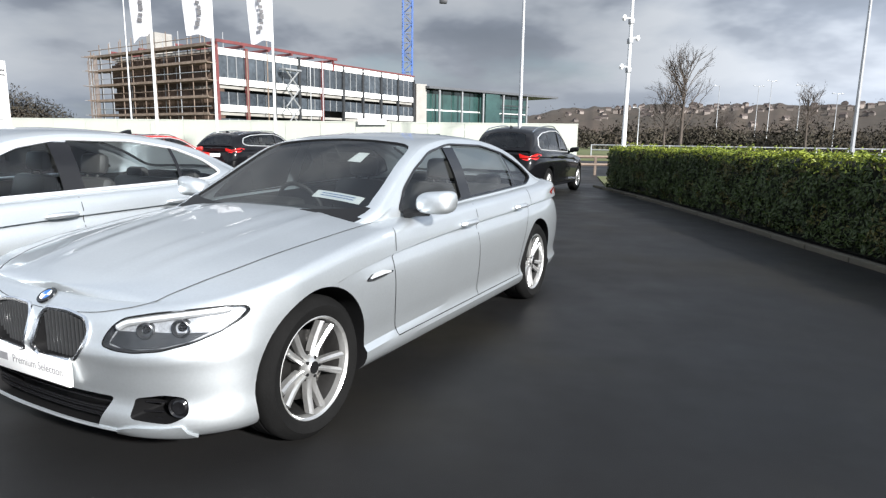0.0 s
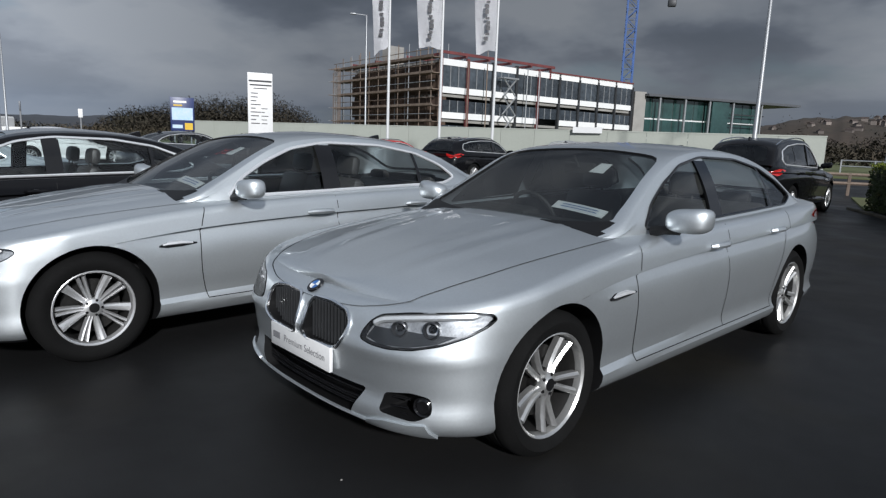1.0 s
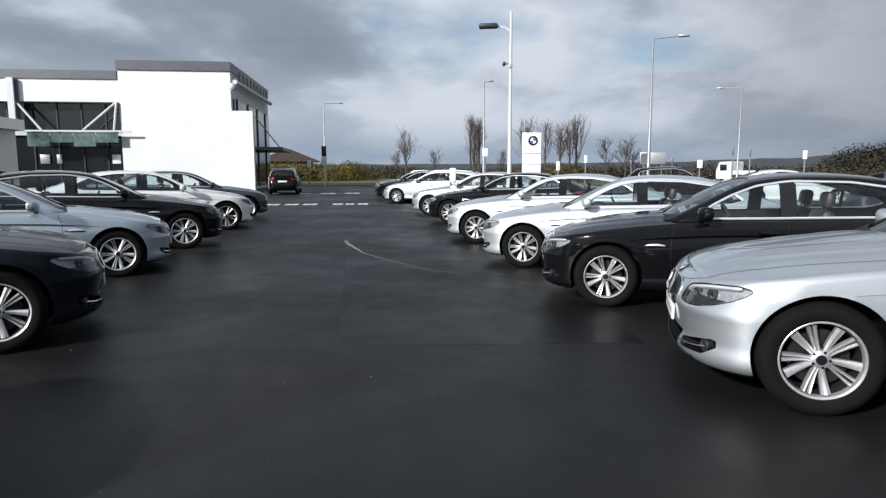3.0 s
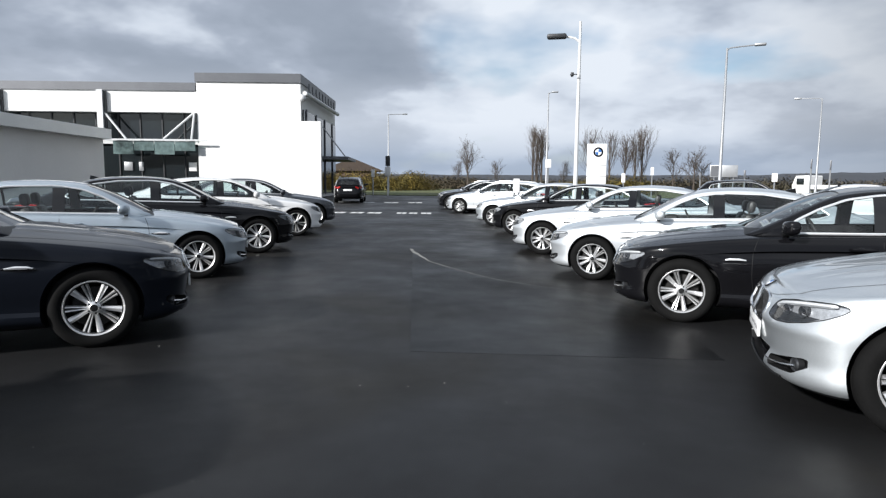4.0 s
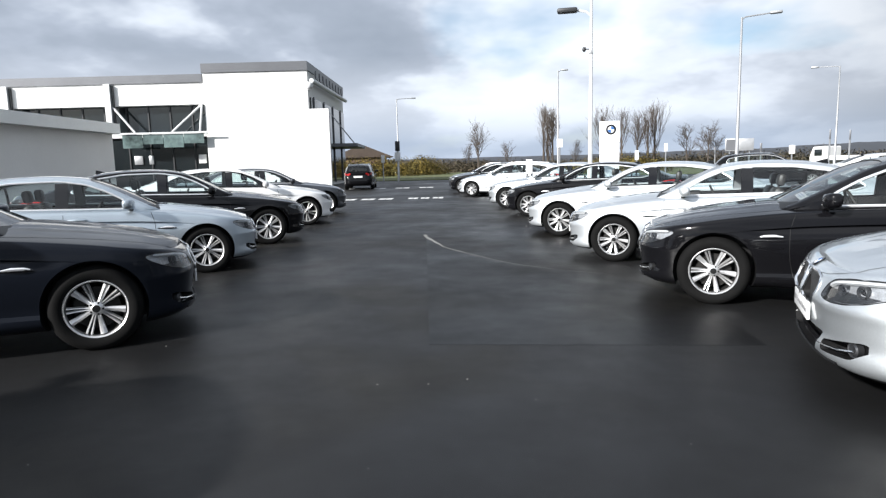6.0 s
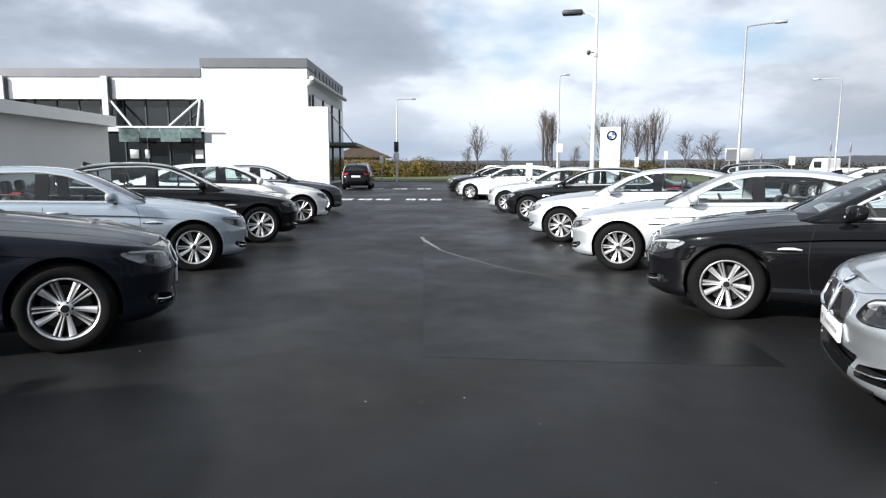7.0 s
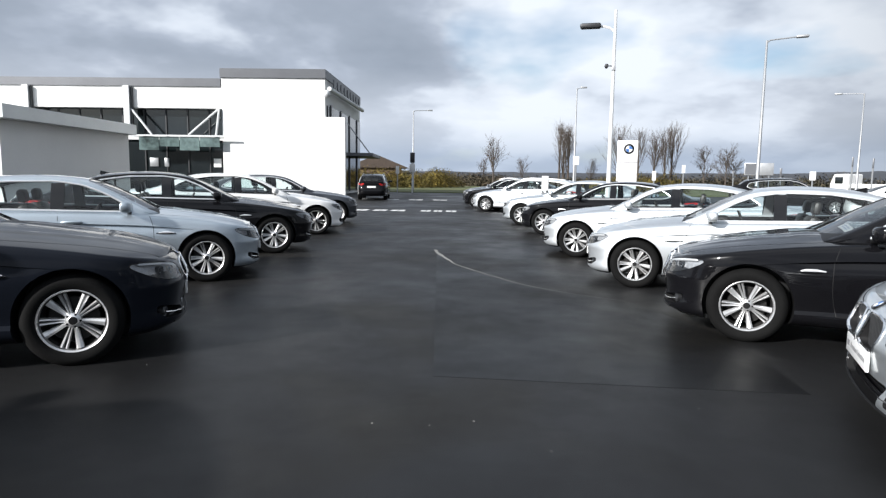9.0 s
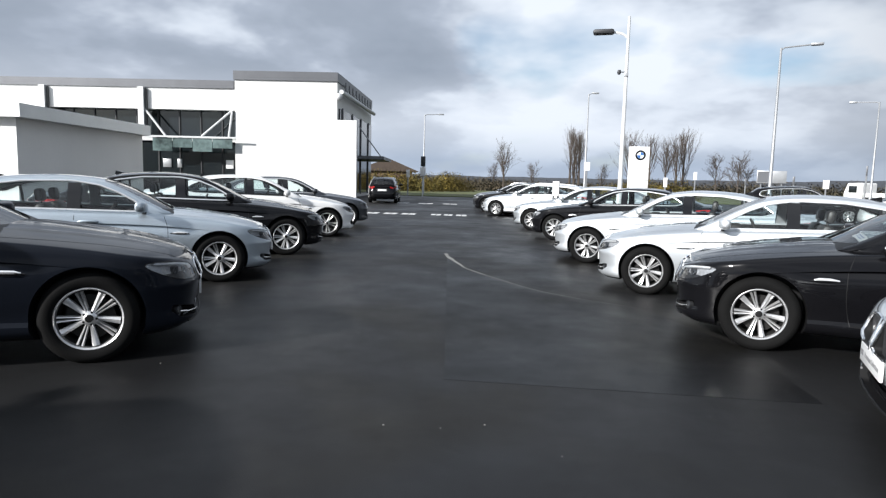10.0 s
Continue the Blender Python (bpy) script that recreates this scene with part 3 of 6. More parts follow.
def build_car(spec, style, sport=False):
    """The parts of one car under an Empty; slot 0 of the painted parts takes the colour per object."""
    car = thing("car", "car", "car")
    lift = spec["lift"]
    shell = body_shell(spec)
    tree = BVHTree.FromBMesh(shell)
    cut = bmesh.new()
    R = spec["wheel"]
    for x in (0, -BASE):
        for s in (1, -1):
            m = Matrix.Translation((x, s * 0.83, R + 0.005))
            lathe(cut, [(0.0, -0.21), (R + 0.036, -0.21), (R + 0.036, 0.3), (0.0, 0.3)], 56, m, 1)
    bmesh.ops.remove_doubles(cut, verts=cut.verts[:], dist=0.0005)
    up = lambda o: [(a, b + lift * 1.8) for a, b in o]
    for o in (KIDNEY, [(-y, z) for y, z in KIDNEY]):
        prism(cut, up(rounded(o, 0.04, 4)), 0.62, 1.1, "x", 1)
    prism(cut, up(rounded(INTAKE, 0.02)), 0.60, 1.1, "x", 1)
    low_intake = SIDE_INTAKE if sport else SLOT_INTAKE
    for o in (low_intake, [(-y, z) for y, z in low_intake]):
        prism(cut, up(rounded(o, 0.02)), 0.54, 1.1, "x", 1)
    shell = carve(shell, cut)
    lamps = [(p[0], p[1] + lift * 2.2) for p in HEADLAMP]
    lamp_out = rounded(lamps, 0.02)
    cut = bmesh.new()
    mid = tuple(np.mean(np.array(lamp_out), axis=0))
    for s in (1, -1):
        way3 = Vector((LAMP_WAY.x, s * LAMP_WAY.y, 0))
        at3 = lambda p: Vector((LAMP_U.x * (p[0] + LAMP_SHIFT), s * LAMP_U.y * (p[0] + LAMP_SHIFT), p[1]))
        inner = [cut.verts.new(cast(tree, at3(p) + way3 * 2.5, -way3) - way3 * 0.085) for p in lamp_out]
        core = cut.verts.new(cast(tree, at3(mid) + way3 * 2.5, -way3) - way3 * 0.10)
        outer = [cut.verts.new(at3(p) + way3 * 1.6) for p in lamp_out]
        n = len(inner)
        fs = [cut.faces.new(outer)]
        for i in range(n):
            fs.append(cut.faces.new((core, inner[i], inner[(i + 1) % n])))
            fs.append(cut.faces.new((inner[i], outer[i], outer[(i + 1) % n], inner[(i + 1) % n])))
        for f in fs:
            f.material_index = 2
    shell = carve(shell, cut)
    body = part("body", shell, [M["silver"], M["plastic"], M["bezel"]], car, angle=28)

    skin = roof_shell(spec)
    rtree = BVHTree.FromBMesh(skin)
    bmesh.ops.solidify(skin, geom=skin.faces[:], thickness=0.022)
    cut = bmesh.new()
    win = [rounded(spec["front_window"], 0.03), rounded(spec["rear_window"], 0.03)]
    for o in win:
        for s in (1, -1):
            prism(cut, o, s * 0.4, s * 1.3, "y", 1)
    screen, back = spline(both(spec["screen"]), 4, True), spline(both(spec["back"]), 4, True)
    prism(cut, screen, 0.7, 2.2, "z", 1)
    prism(cut, back, 0.7, 2.2, "z", 1)
    skin = carve(skin, cut)
    skin.normal_update()
    for f in skin.faces:
        c = f.calc_center_median()
        if c.x > -0.73 and abs(c.y) < 0.70:
            f.material_index = 1
    part("roof", skin, [M["silver"], M["plastic"]], body, angle=28)

    # glass
    for s in (1, -1):
        for o in win:
            bm = bmesh.new()
            if conform(bm, rtree, grow(o, 1.03), lambda p: (p[0], s * 2, p[1]), (0, -s, 0), -0.008, 4):
                part("side_window", bm, M["pane"], body).visible_shadow = False
        # pillar cover, window divider and bright window surround
        for name, xa, xb, lo in (("pillar_cover", -1.655, -1.805, spec["front_window"][1][1]), ("window_divider", spec["split"], spec["split"] - 0.035, spec["rear_window"][0][1] + 0.02)):
            bm = bmesh.new()
            up_z = table(spec["roof"])(xa, 3) - 0.045
            conform(bm, rtree, dense([(xa, lo), (xb, lo), (xb, up_z), (xa, up_z)]), lambda p: (p[0], s * 2, p[1]), (0, -s, 0), 0.004, 6)
            part(name, bm, M["gloss_black"], body)
        bm = bmesh.new()
        f, r = spec["front_window"], spec["rear_window"]
        ring = [f[0], f[1], r[0], r[1], r[2], r[3], r[4], r[5], r[6], f[2], f[3], f[4], f[5]]
        path = [cast(rtree, (x, s * 2, z), (0, -s, 0), 0.003) for x, z in dense(rounded(grow(ring, 1.012), 0.05), 0.05)]
        path = [p for p in path if p is not None]
        tube(bm, path, 0.013 if not sport else 0.009, 6, True)
        part("window_surround", bm, M["bright_trim" if not sport else "gloss_black"], body)
    bm = bmesh.new()
    conform(bm, rtree, grow(screen, 1.02), lambda p: (p[0], p[1], 3), (0, 0, -1), -0.008, 5)
    part("windscreen", bm, M["screen"], body).visible_shadow = False
    bm = bmesh.new()
    conform(bm, rtree, grow(back, 1.02), lambda p: (p[0], p[1], 3), (0, 0, -1), -0.008, 5)
    part("rear_screen", bm, M["screen"], body).visible_shadow = False

    # joints: doors, bonnet, boot, sills
    bm = bmesh.new()
    e = table(spec["edge"])
    for s in (1, -1):
        side3 = lambda p: (p[0], s * 2, p[1])
        zl = 0.30 + lift
        for pts in ([(-0.68, e(-0.68) - 0.01), (-0.64, 0.75 + lift), (-0.64, 0.5 + lift), (-0.68, zl)], [(-1.715, e(-1.7) - 0.01), (-1.72, 0.6 + lift), (-1.735, zl)],
                    [(-2.78, e(-2.78) - 0.01), (-2.79, 0.85 + lift), (-2.66, 0.7 + lift), (-2.56, 0.5 + lift), (-2.54, zl)], [(-0.68, zl), (-1.5, zl), (-2.54, zl)]):
            ribbon(bm, tree, spline(pts, 6), side3, (0, -s, 0), 0.006, 0.0015)
        top3 = lambda p: (p[0], s * p[1], 3)
        ribbon(bm, tree, spline([(0.70, 0.0), (0.692, 0.2), (0.655, 0.40), (0.56, 0.56), (0.3, 0.66), (-0.1, 0.715), (-0.45, 0.745), (-0.66, 0.755)], 6), top3, (0, 0, -1), 0.006, 0.0015)
    part("panel_joints", bm, M["plastic"], body)

    for s in (1, -1):
        # mirrors
        bm = bmesh.new()
        bmesh.ops.create_uvsphere(bm, u_segments=20, v_segments=12, radius=1)
        for v in bm.verts:
            x, y, z = v.co
            sg = lambda a, p: math.copysign(abs(a) ** p, a)
            v.co = (sg(x, 0.7) * 0.07 - 0.03 * abs(y), s * sg(y * s, 0.6) * 0.122, sg(z, 0.62) * (0.064 + 0.012 * y * s) + 0.012 * y * s)
        zm = spec["front_window"][0][1] + 0.065
        bmesh.ops.translate(bm, verts=bm.verts[:], vec=(-0.93, s * 0.985, zm))
        mir = part("door_mirror", bm, M["silver"], body)
        bm = bmesh.new()
        tube(bm, [(-0.92, s * 0.80, zm - 0.075), (-0.92, s * 0.87, zm - 0.06), (-0.93, s * 0.95, zm - 0.05)], [0.03, 0.024, 0.028], 8)
        lathe(bm, [(0, 0), (0.04, 0), (0.05, -0.004)], 4, Matrix.Translation((-0.99, s * 0.985, zm)) @ pose(0, 0, 0, 0, 0, 90) @ Matrix.Diagonal((1.9, 1, 1.1, 1)))
        part("mirror_foot", bm, M["plastic"], mir)
        # handles
        for x in (-1.56, -2.52):
            bm = bmesh.new()
            z = e(x) - 0.118
            pts = [cast(tree, (x + d, s * 2, z), (0, -s, 0), o) for d, o in ((0.115, 0.002), (0.09, 0.022), (0.03, 0.032), (-0.05, 0.03), (-0.09, 0.02), (-0.11, 0.002))]
            if all(pts):
                tube(bm, pts, [0.012, 0.019, 0.021, 0.021, 0.018, 0.012], 8)
            part("door_handle", bm, M["silver"], body)
        # vent on the wing
        bm = bmesh.new()
        zz = e(-0.5) - 0.215
        pts = [cast(tree, (x, s * 2, zz + k), (0, -s, 0), 0.003) for x, k in ((-0.37, -0.006), (-0.42, 0.0), (-0.52, 0.002), (-0.61, 0.002))]
        tube(bm, pts, [0.005, 0.018, 0.017, 0.005], 6)
        vent = part("wing_vent", bm, M["gloss_black"], body)
        bm = bmesh.new()
        pts = [cast(tree, (x, s * 2, zz + k), (0, -s, 0), 0.012) for x, k in ((-0.39, 0.002), (-0.43, 0.008), (-0.51, 0.010), (-0.58, 0.004))]
        tube(bm, pts, [0.005, 0.013, 0.014, 0.006], 6)
        part("vent_trim", bm, M["bright_trim"], vent)
        # head lamps
        bm = bmesh.new()
        o3 = lambda p: tuple(Vector((0, 0, 0)) + Vector((LAMP_U.x * (p[0] + LAMP_SHIFT), s * LAMP_U.y * (p[0] + LAMP_SHIFT), p[1])) + Vector((LAMP_WAY.x, s * LAMP_WAY.y, 0)) * 2.5)
        way = (-LAMP_WAY.x, -s * LAMP_WAY.y, 0)
        conform(bm, tree, grow(lamp_out, 0.985), o3, way, -0.030, 4)
        lamp = part("headlight", bm, M["reflector"], body, "silver reflector")
        bm = bmesh.new()
        low_half = [(-0.20, 0.580), (-0.165, 0.628), (-0.04, 0.634), (0.10, 0.630), (0.20, 0.624), (0.12, 0.593), (0.0, 0.574), (-0.14, 0.567)]
        conform(bm, tree, dense([(p[0], p[1] + lift * 2.2) for p in low_half], 0.03), o3, way, -0.024, 4)
        part("lamp_bezel", bm, M["bezel"], lamp)
        for u, z, r in ((-0.045, 0.638, 0.030), (0.095, 0.648, 0.033)):
            bm = bmesh.new()
            c = cast(tree, o3((u, z + lift * 2.2)), way, -0.022)
            if c is None:
                continue
            m = Matrix.Translation(c) @ pose(0, 0, 0, 0, 0, -90 + s * 28)
            lathe(bm, [(r, -0.03), (r + 0.004, 0.012), (r, 0.015), (r - 0.006, 0.006), (r * 0.72, -0.012), (r * 0.55, -0.014)], 20, m)
            lathe(bm, [(r * 0.55, -0.014), (r * 0.5, -0.002), (r * 0.3, 0.008), (0, 0.011)], 16, m, 1)
            part("projector", bm, [M["bezel"], M["gloss_black"]], lamp)
        bm = bmesh.new()
        brow = [(p[0], p[1] + lift * 2.2) for p in spline([(-0.165, 0.636), (-0.11, 0.665), (0.02, 0.688), (0.17, 0.702), (0.285, 0.708)], 4)]
        pts = [cast(tree, o3(p), way, -0.014) for p in brow]
        tube(bm, [p for p in pts if p is not None], [0.006] + [0.014] * (sum(p is not None for p in pts) - 2) + [0.006], 6)
        part("lamp_brow", bm, M["bright_trim"], lamp)
        bm = bmesh.new()
        conform(bm, tree, grow(lamp_out, 1.0), o3, way, 0.0015, 4)
        part("lens", bm, M["lens"], lamp).visible_shadow = False
        bm = bmesh.new()
        pts = [cast(tree, o3(p), way, 0.001) for p in lamp_out]
        tube(bm, [p for p in pts if p is not None], 0.0028, 5, True)
        part("lamp_seal", bm, M["plastic"], lamp)
        # grille
        front3 = lambda p: (3, s * p[0], p[1])
        k_out = up(rounded(KIDNEY, 0.04, 4))
        bm = bmesh.new()
        pts = [cast(tree, front3(p), (-1, 0, 0), 0.002) for p in k_out]
        tube(bm, pts, 0.010, 6, True)
        gr = part("kidney_grille", bm, M["chrome"], body, "chrome grille surround")
        bm = bmesh.new()
        for k in range(12):
            y = 0.050 + k * 0.0242
            c = cast(tree, front3((y, 0.57 + lift * 1.8)), (-1, 0, 0), -0.03)
            zt = 0.664 - max(y - 0.2, 0) * 0.24 + lift * 1.8
            zb = 0.482 + max(y - 0.24, 0) * 0.6 + lift * 1.8
            box(bm, c.x - 0.03, c.x, s * y - 0.0042, s * y + 0.0042, zb, zt, 0.002, seg=1)
        part("grille_slat", bm, M["slat"], gr)
        # lower intake and fog lamp
        bm = bmesh.new()
        c = cast(tree, front3((0.70, 0.33 + lift * 1.8)), (-1, 0, 0), -0.02)
        m = Matrix.Translation(c) @ pose(0, 0, 0, 0, 0, -90 + s * 25)
        lathe(bm, [(0, 0.004), (0.026, 0.008), (0.036, 0.0), (0.042, 0.006), (0.042, -0.03)], 20, m)
        part("fog_lamp", bm, M["gloss_black" if sport else "bezel"], body)
        if sport:
            bm = bmesh.new()
            fin = dense([(0.43, 0.205), (0.47, 0.236), (0.56, 0.257), (0.66, 0.257), (0.715, 0.262), (0.735, 0.205)], 0.03)
            if conform(bm, tree, fin, front3, (-1, 0, 0), 0.013, 4):
                bmesh.ops.solidify(bm, geom=bm.faces[:], thickness=0.018)
                bmesh.ops.recalc_face_normals(bm, faces=bm.faces[:])
                part("bumper_fin", bm, M["silver"], body)
            else:
                bm.free()
        else:
            bm = bmesh.new()
            pts = [cast(tree, front3((y, z + lift * 1.8)), (-1, 0, 0), -0.004) for y, z in ((0.40, 0.288), (0.50, 0.293), (0.62, 0.304), (0.71, 0.322))]
            tube(bm, [p for p in pts if p], 0.007, 6)
            part("bumper_strip", bm, M["chrome"], body)
        for z in np.linspace(0.285, 0.37, 4):
            bm = bmesh.new()
            q = cast(tree, front3((0.64, z + lift * 1.8)), (-1, 0, 0), -0.045)
            p = cast(tree, front3((0.56, z + lift * 1.8)), (-1, 0, 0), -0.045)
            if p and q:
                tube(bm, [p, q], 0.004, 5)
                part("side_intake_bar", bm, M["gloss_black"], body)
        # tail lamps
        bm = bmesh.new()
        zt = e(-3.9) - 0.05
        t_out = rounded([(0.45, zt - 0.005), (0.47, zt - 0.12), (0.62, zt - 0.16), (0.80, zt - 0.14), (0.86, zt - 0.03), (0.82, zt + 0.005)], 0.02)
        conform(bm, tree, t_out, lambda p: (-6, s * p[0], p[1]), (1, 0, 0), 0.004, 4)
        part("tail_light", bm, M["red_lens"], body)
    for z in np.linspace(0.235, 0.325, 5):
        bm = bmesh.new()
        row = [cast(tree, (3, y, z + lift * 1.8), (-1, 0, 0), -0.04) for y in np.linspace(-0.40, 0.40, 9)]
        tube(bm, [p for p in row if p], 0.0045, 5)
        part("intake_bar", bm, M["gloss_black"], body)
    # splitter lip
    bm = bmesh.new()
    row = [cast(tree, (3, y, 0.225 + lift), (-1, 0, 0), 0.004) for y in np.linspace(-0.62, 0.62, 17)]
    tube(bm, [p for p in row if p], 0.008, 6)
    part("bumper_lip", bm, M["silver"] if sport else M["plastic"], body)
    # badge and plates
    bm = bmesh.new()
    c = cast(tree, (3, 0, 0.702 + lift * 2), (-1, 0, 0), 0.0)
    if c is None or c.x < 0.6:
        c = cast(tree, (0.715, 0, 3), (0, 0, -1), 0.0)
    lean = Matrix.Translation(c) @ pose(0, 0, 0, 56, 0, -90)
    lathe(bm, [(0, 0.006), (0.026, 0.006), (0.027, 0.008), (0.041, 0.007), (0.043, 0.0)], 24, lean)
    bmesh.ops.recalc_face_normals(bm, faces=bm.faces[:])
    for f in bm.faces:
        r = (lean.inverted() @ f.calc_center_median())
        d = math.hypot(r.x, r.z)
        f.material_index = 1 if d > 0.0265 else (2 if (r.x > 0) == (r.z > 0) else 0)
    part("bonnet_badge", bm, [M["plate"], M["gloss_black"], M["blue"]], body)
    bm = bmesh.new()
    c = cast(tree, (3, 0, 0.43 + lift), (-1, 0, 0), 0.012)
    box(bm, c.x - 0.012, c.x + 0.006, -0.26, 0.26, 0.375 + lift, 0.487 + lift, 0.004)
    plate = part("number_plate", bm, M["plate"], body, "white plate with dark print")
    plate["front_x"] = c.x + 0.0075
    bm = bmesh.new()
    c = cast(tree, (-6, 0, 0.72 + lift), (1, 0, 0), 0.004)
    box(bm, c.x - 0.012, c.x + 0.02, -0.26, 0.26, 0.665 + lift, 0.775 + lift, 0.004)
    part("number_plate", bm, M["plate"], body)

    # cabin
    h = lift * 2.4
    for y in (0.37, -0.37):
        bm = bmesh.new()
        box(bm, -1.98, -1.55, y - 0.25, y + 0.25, 0.45 + h, 0.64 + h, 0.05)
        box(bm, -0.07, 0.07, -0.24, 0.24, 0, 0.50, 0.06, Matrix.Translation((-2.02, y, 0.56 + h)) @ pose(0, 0, 0, 0, -16, 0))
        box(bm, -0.05, 0.05, -0.13, 0.13, 0, 0.17, 0.045, Matrix.Translation((-2.17, y, 1.06 + h)) @ pose(0, 0, 0, 0, -8, 0))
        for k in (-0.06, 0.06):
            tube(bm, [(-2.14, y + k, 0.98 + h), (-2.17, y + k, 1.12 + h)], 0.008, 6)
        part("front_seat", bm, M["leather"], car)
    bm = bmesh.new()
    box(bm, -2.95, -2.5, -0.62, 0.62, 0.45 + h, 0.62 + h, 0.05)
    box(bm, -0.07, 0.07, -0.62, 0.62, 0, 0.45, 0.06, Matrix.Translation((-2.95, 0, 0.56 + h)) @ pose(0, 0, 0, 0, -20, 0))
    for y in (0.36, -0.36):
        box(bm, -0.05, 0.05, -0.12, 0.12, 0, 0.11, 0.04, Matrix.Translation((-3.11, y, 0.96 + h)))
    part("rear_bench", bm, M["leather"], car)
    bm = bmesh.new()
    box(bm, -1.15, -0.68, -0.70, 0.70, 0.62 + h, 0.93 + h, 0.06)
    box(bm, -1.2, -1.0, -0.62, -0.15, 0.85 + h, 0.97 + h, 0.05)
    part("dashboard", bm, M["cabin"], car)
    bm = bmesh.new()
    m = Matrix.Translation((-1.38, -0.37, 0.88 + h)) @ pose(0, 0, 0, 0, 25, 0)
    tube(bm, [m @ Vector((0, 0.185 * math.cos(a), 0.185 * math.sin(a))) for a in np.linspace(0, math.tau, 25)[:-1]], 0.016, 6, True)
    for a in (0, 180, 270):
        tube(bm, [m @ Vector((0.01, 0, 0)), m @ Vector((0, 0.18 * math.cos(radians(a)), 0.18 * math.sin(radians(a))))], 0.02, 6)
    tube(bm, [m @ Vector((0, 0, 0)), m @ Vector((0.25, 0, 0))], 0.04, 8)
    part("steering_wheel", bm, M["cabin"], car)
    bm = bmesh.new()
    xf = -2.72 if spec["tail"] == "boot" else -3.3
    c = cast(rtree, (xf, 0, 3), (0, 0, -1), -0.004)
    prism(bm, [(xf + 0.09, c.z + 0.01), (xf - 0.02, c.z + 0.045), (xf - 0.07, c.z + 0.055), (xf - 0.085, c.z - 0.02), (xf + 0.05, c.z - 0.01)], -0.018, 0.018, "y")
    part("roof_aerial", bm, M["gloss_black"], body)
    bm = bmesh.new()
    c = cast(rtree, (-1.30, 0, 3), (0, 0, -1), -0.01)
    tube(bm, [c, (c.x - 0.06, 0, c.z - 0.07)], 0.01, 6)
    box(bm, c.x - 0.09, c.x - 0.06, -0.12, 0.12, c.z - 0.11, c.z - 0.04, 0.012)
    part("rear_view_mirror", bm, M["cabin"], car)
    if spec is SEDAN:
        for name, pts, mat_ in (("price_card", [(-0.735, 0.26), (-0.735, 0.60), (-0.80, 0.60), (-0.80, 0.26)], "card"), ("window_tag", [(-1.12, 0.24), (-1.12, 0.34), (-1.24, 0.33), (-1.24, 0.25)], "card")):
            bm = bmesh.new()
            conform(bm, rtree, dense(pts, 0.04), lambda p: (p[0], p[1], 3), (0, 0, -1), -0.016, 3)
            bmesh.ops.solidify(bm, geom=bm.faces[:], thickness=0.002)
            card = part(name, bm, M[mat_], body, "white paper card behind the windscreen")
            if name == "price_card":
                for xa in (-0.755, -0.775):
                    bm = bmesh.new()
                    conform(bm, rtree, dense([(xa, 0.31), (xa, 0.55), (xa - 0.006, 0.55), (xa - 0.006, 0.31)], 0.04), lambda p: (p[0], p[1], 3), (0, 0, -1), -0.0135, 3)
                    part("print", bm, M["blue"], card)
        txt = bpy.data.curves.new("plate_text", "FONT")
        txt.body, txt.size, txt.align_x, txt.align_y, txt.extrude = "Premium Selection", 0.047, "CENTER", "CENTER", 0.0004
        txt.materials.append(M["print_grey"])
        o = new("plate_text", txt)
        o.parent = plate
        o.matrix_basis = Matrix.Translation((plate["front_x"], 0.045, 0.431)) @ pose(0, 0, 0, 90, 0, 90)
        bm = bmesh.new()
        box(bm, plate["front_x"] - 0.002, plate["front_x"], -0.235, -0.17, 0.415, 0.447)
        part("print_bar", bm, M["print_grey"], plate)
    for x in (0, -BASE):
        for s in (1, -1):
            wheel_at(car, spec, x, s * 0.78, style)
    if spec["tail"] == "hatch":
        for s in (1, -1):
            bm = bmesh.new()
            t = table(spec["roof"])
            pts = []
            for x in np.linspace(-1.5, -3.5, 9):
                c = cast(rtree, (x, s * (t(x, 2) - 0.03), 3), (0, 0, -1), 0.04 if -3.4 < x < -1.6 else 0.0)
                pts.append(c)
            tube(bm, pts, 0.014, 6)
            part("roof_rail", bm, M["chrome"], car)
    return car, tree, rtree


PAINTED = {"bumper_fin", "body", "roof", "door_mirror", "door_handle"}


def paint(car, colour):
    for o in car.children_recursive:
        if o.name.split(".")[0] in PAINTED:
            o.material_slots[0].link = "OBJECT"
            o.material_slots[0].material = M[colour]
    return car


def stand(hub, heading, side=1, size=1.0):
    """The pose of a car whose front wheel's face on that side is at hub (x, y), heading in degrees from +x."""
    m = pose(0, 0, 0, 0, 0, heading) @ Matrix.Diagonal((size, size, size, 1))
    off = m @ Vector((0, side * 0.872, 0))
    return Matrix.Translation((hub[0] - off.x, hub[1] - off.y, 0)) @ m


SEDAN_A, tree_a, rtree_a = build_car(SEDAN, "sport", True)
SEDAN_B, _, _ = build_car(SEDAN, "ten")
ESTATE_A, _, _ = build_car(ESTATE, "five")
SUV_A, _, _ = build_car(SUV, "sport")
CROSS_A, _, _ = build_car(CROSSOVER, "ten")
USED = set()


def car_at(model, m, colour, label, group):
    if model.name in USED:
        c = copy_thing(model, m)
    else:
        c = model
        c.matrix_basis = m
        USED.add(model.name)
    paint(c, colour)
    return tagged(c, label, "car", group)


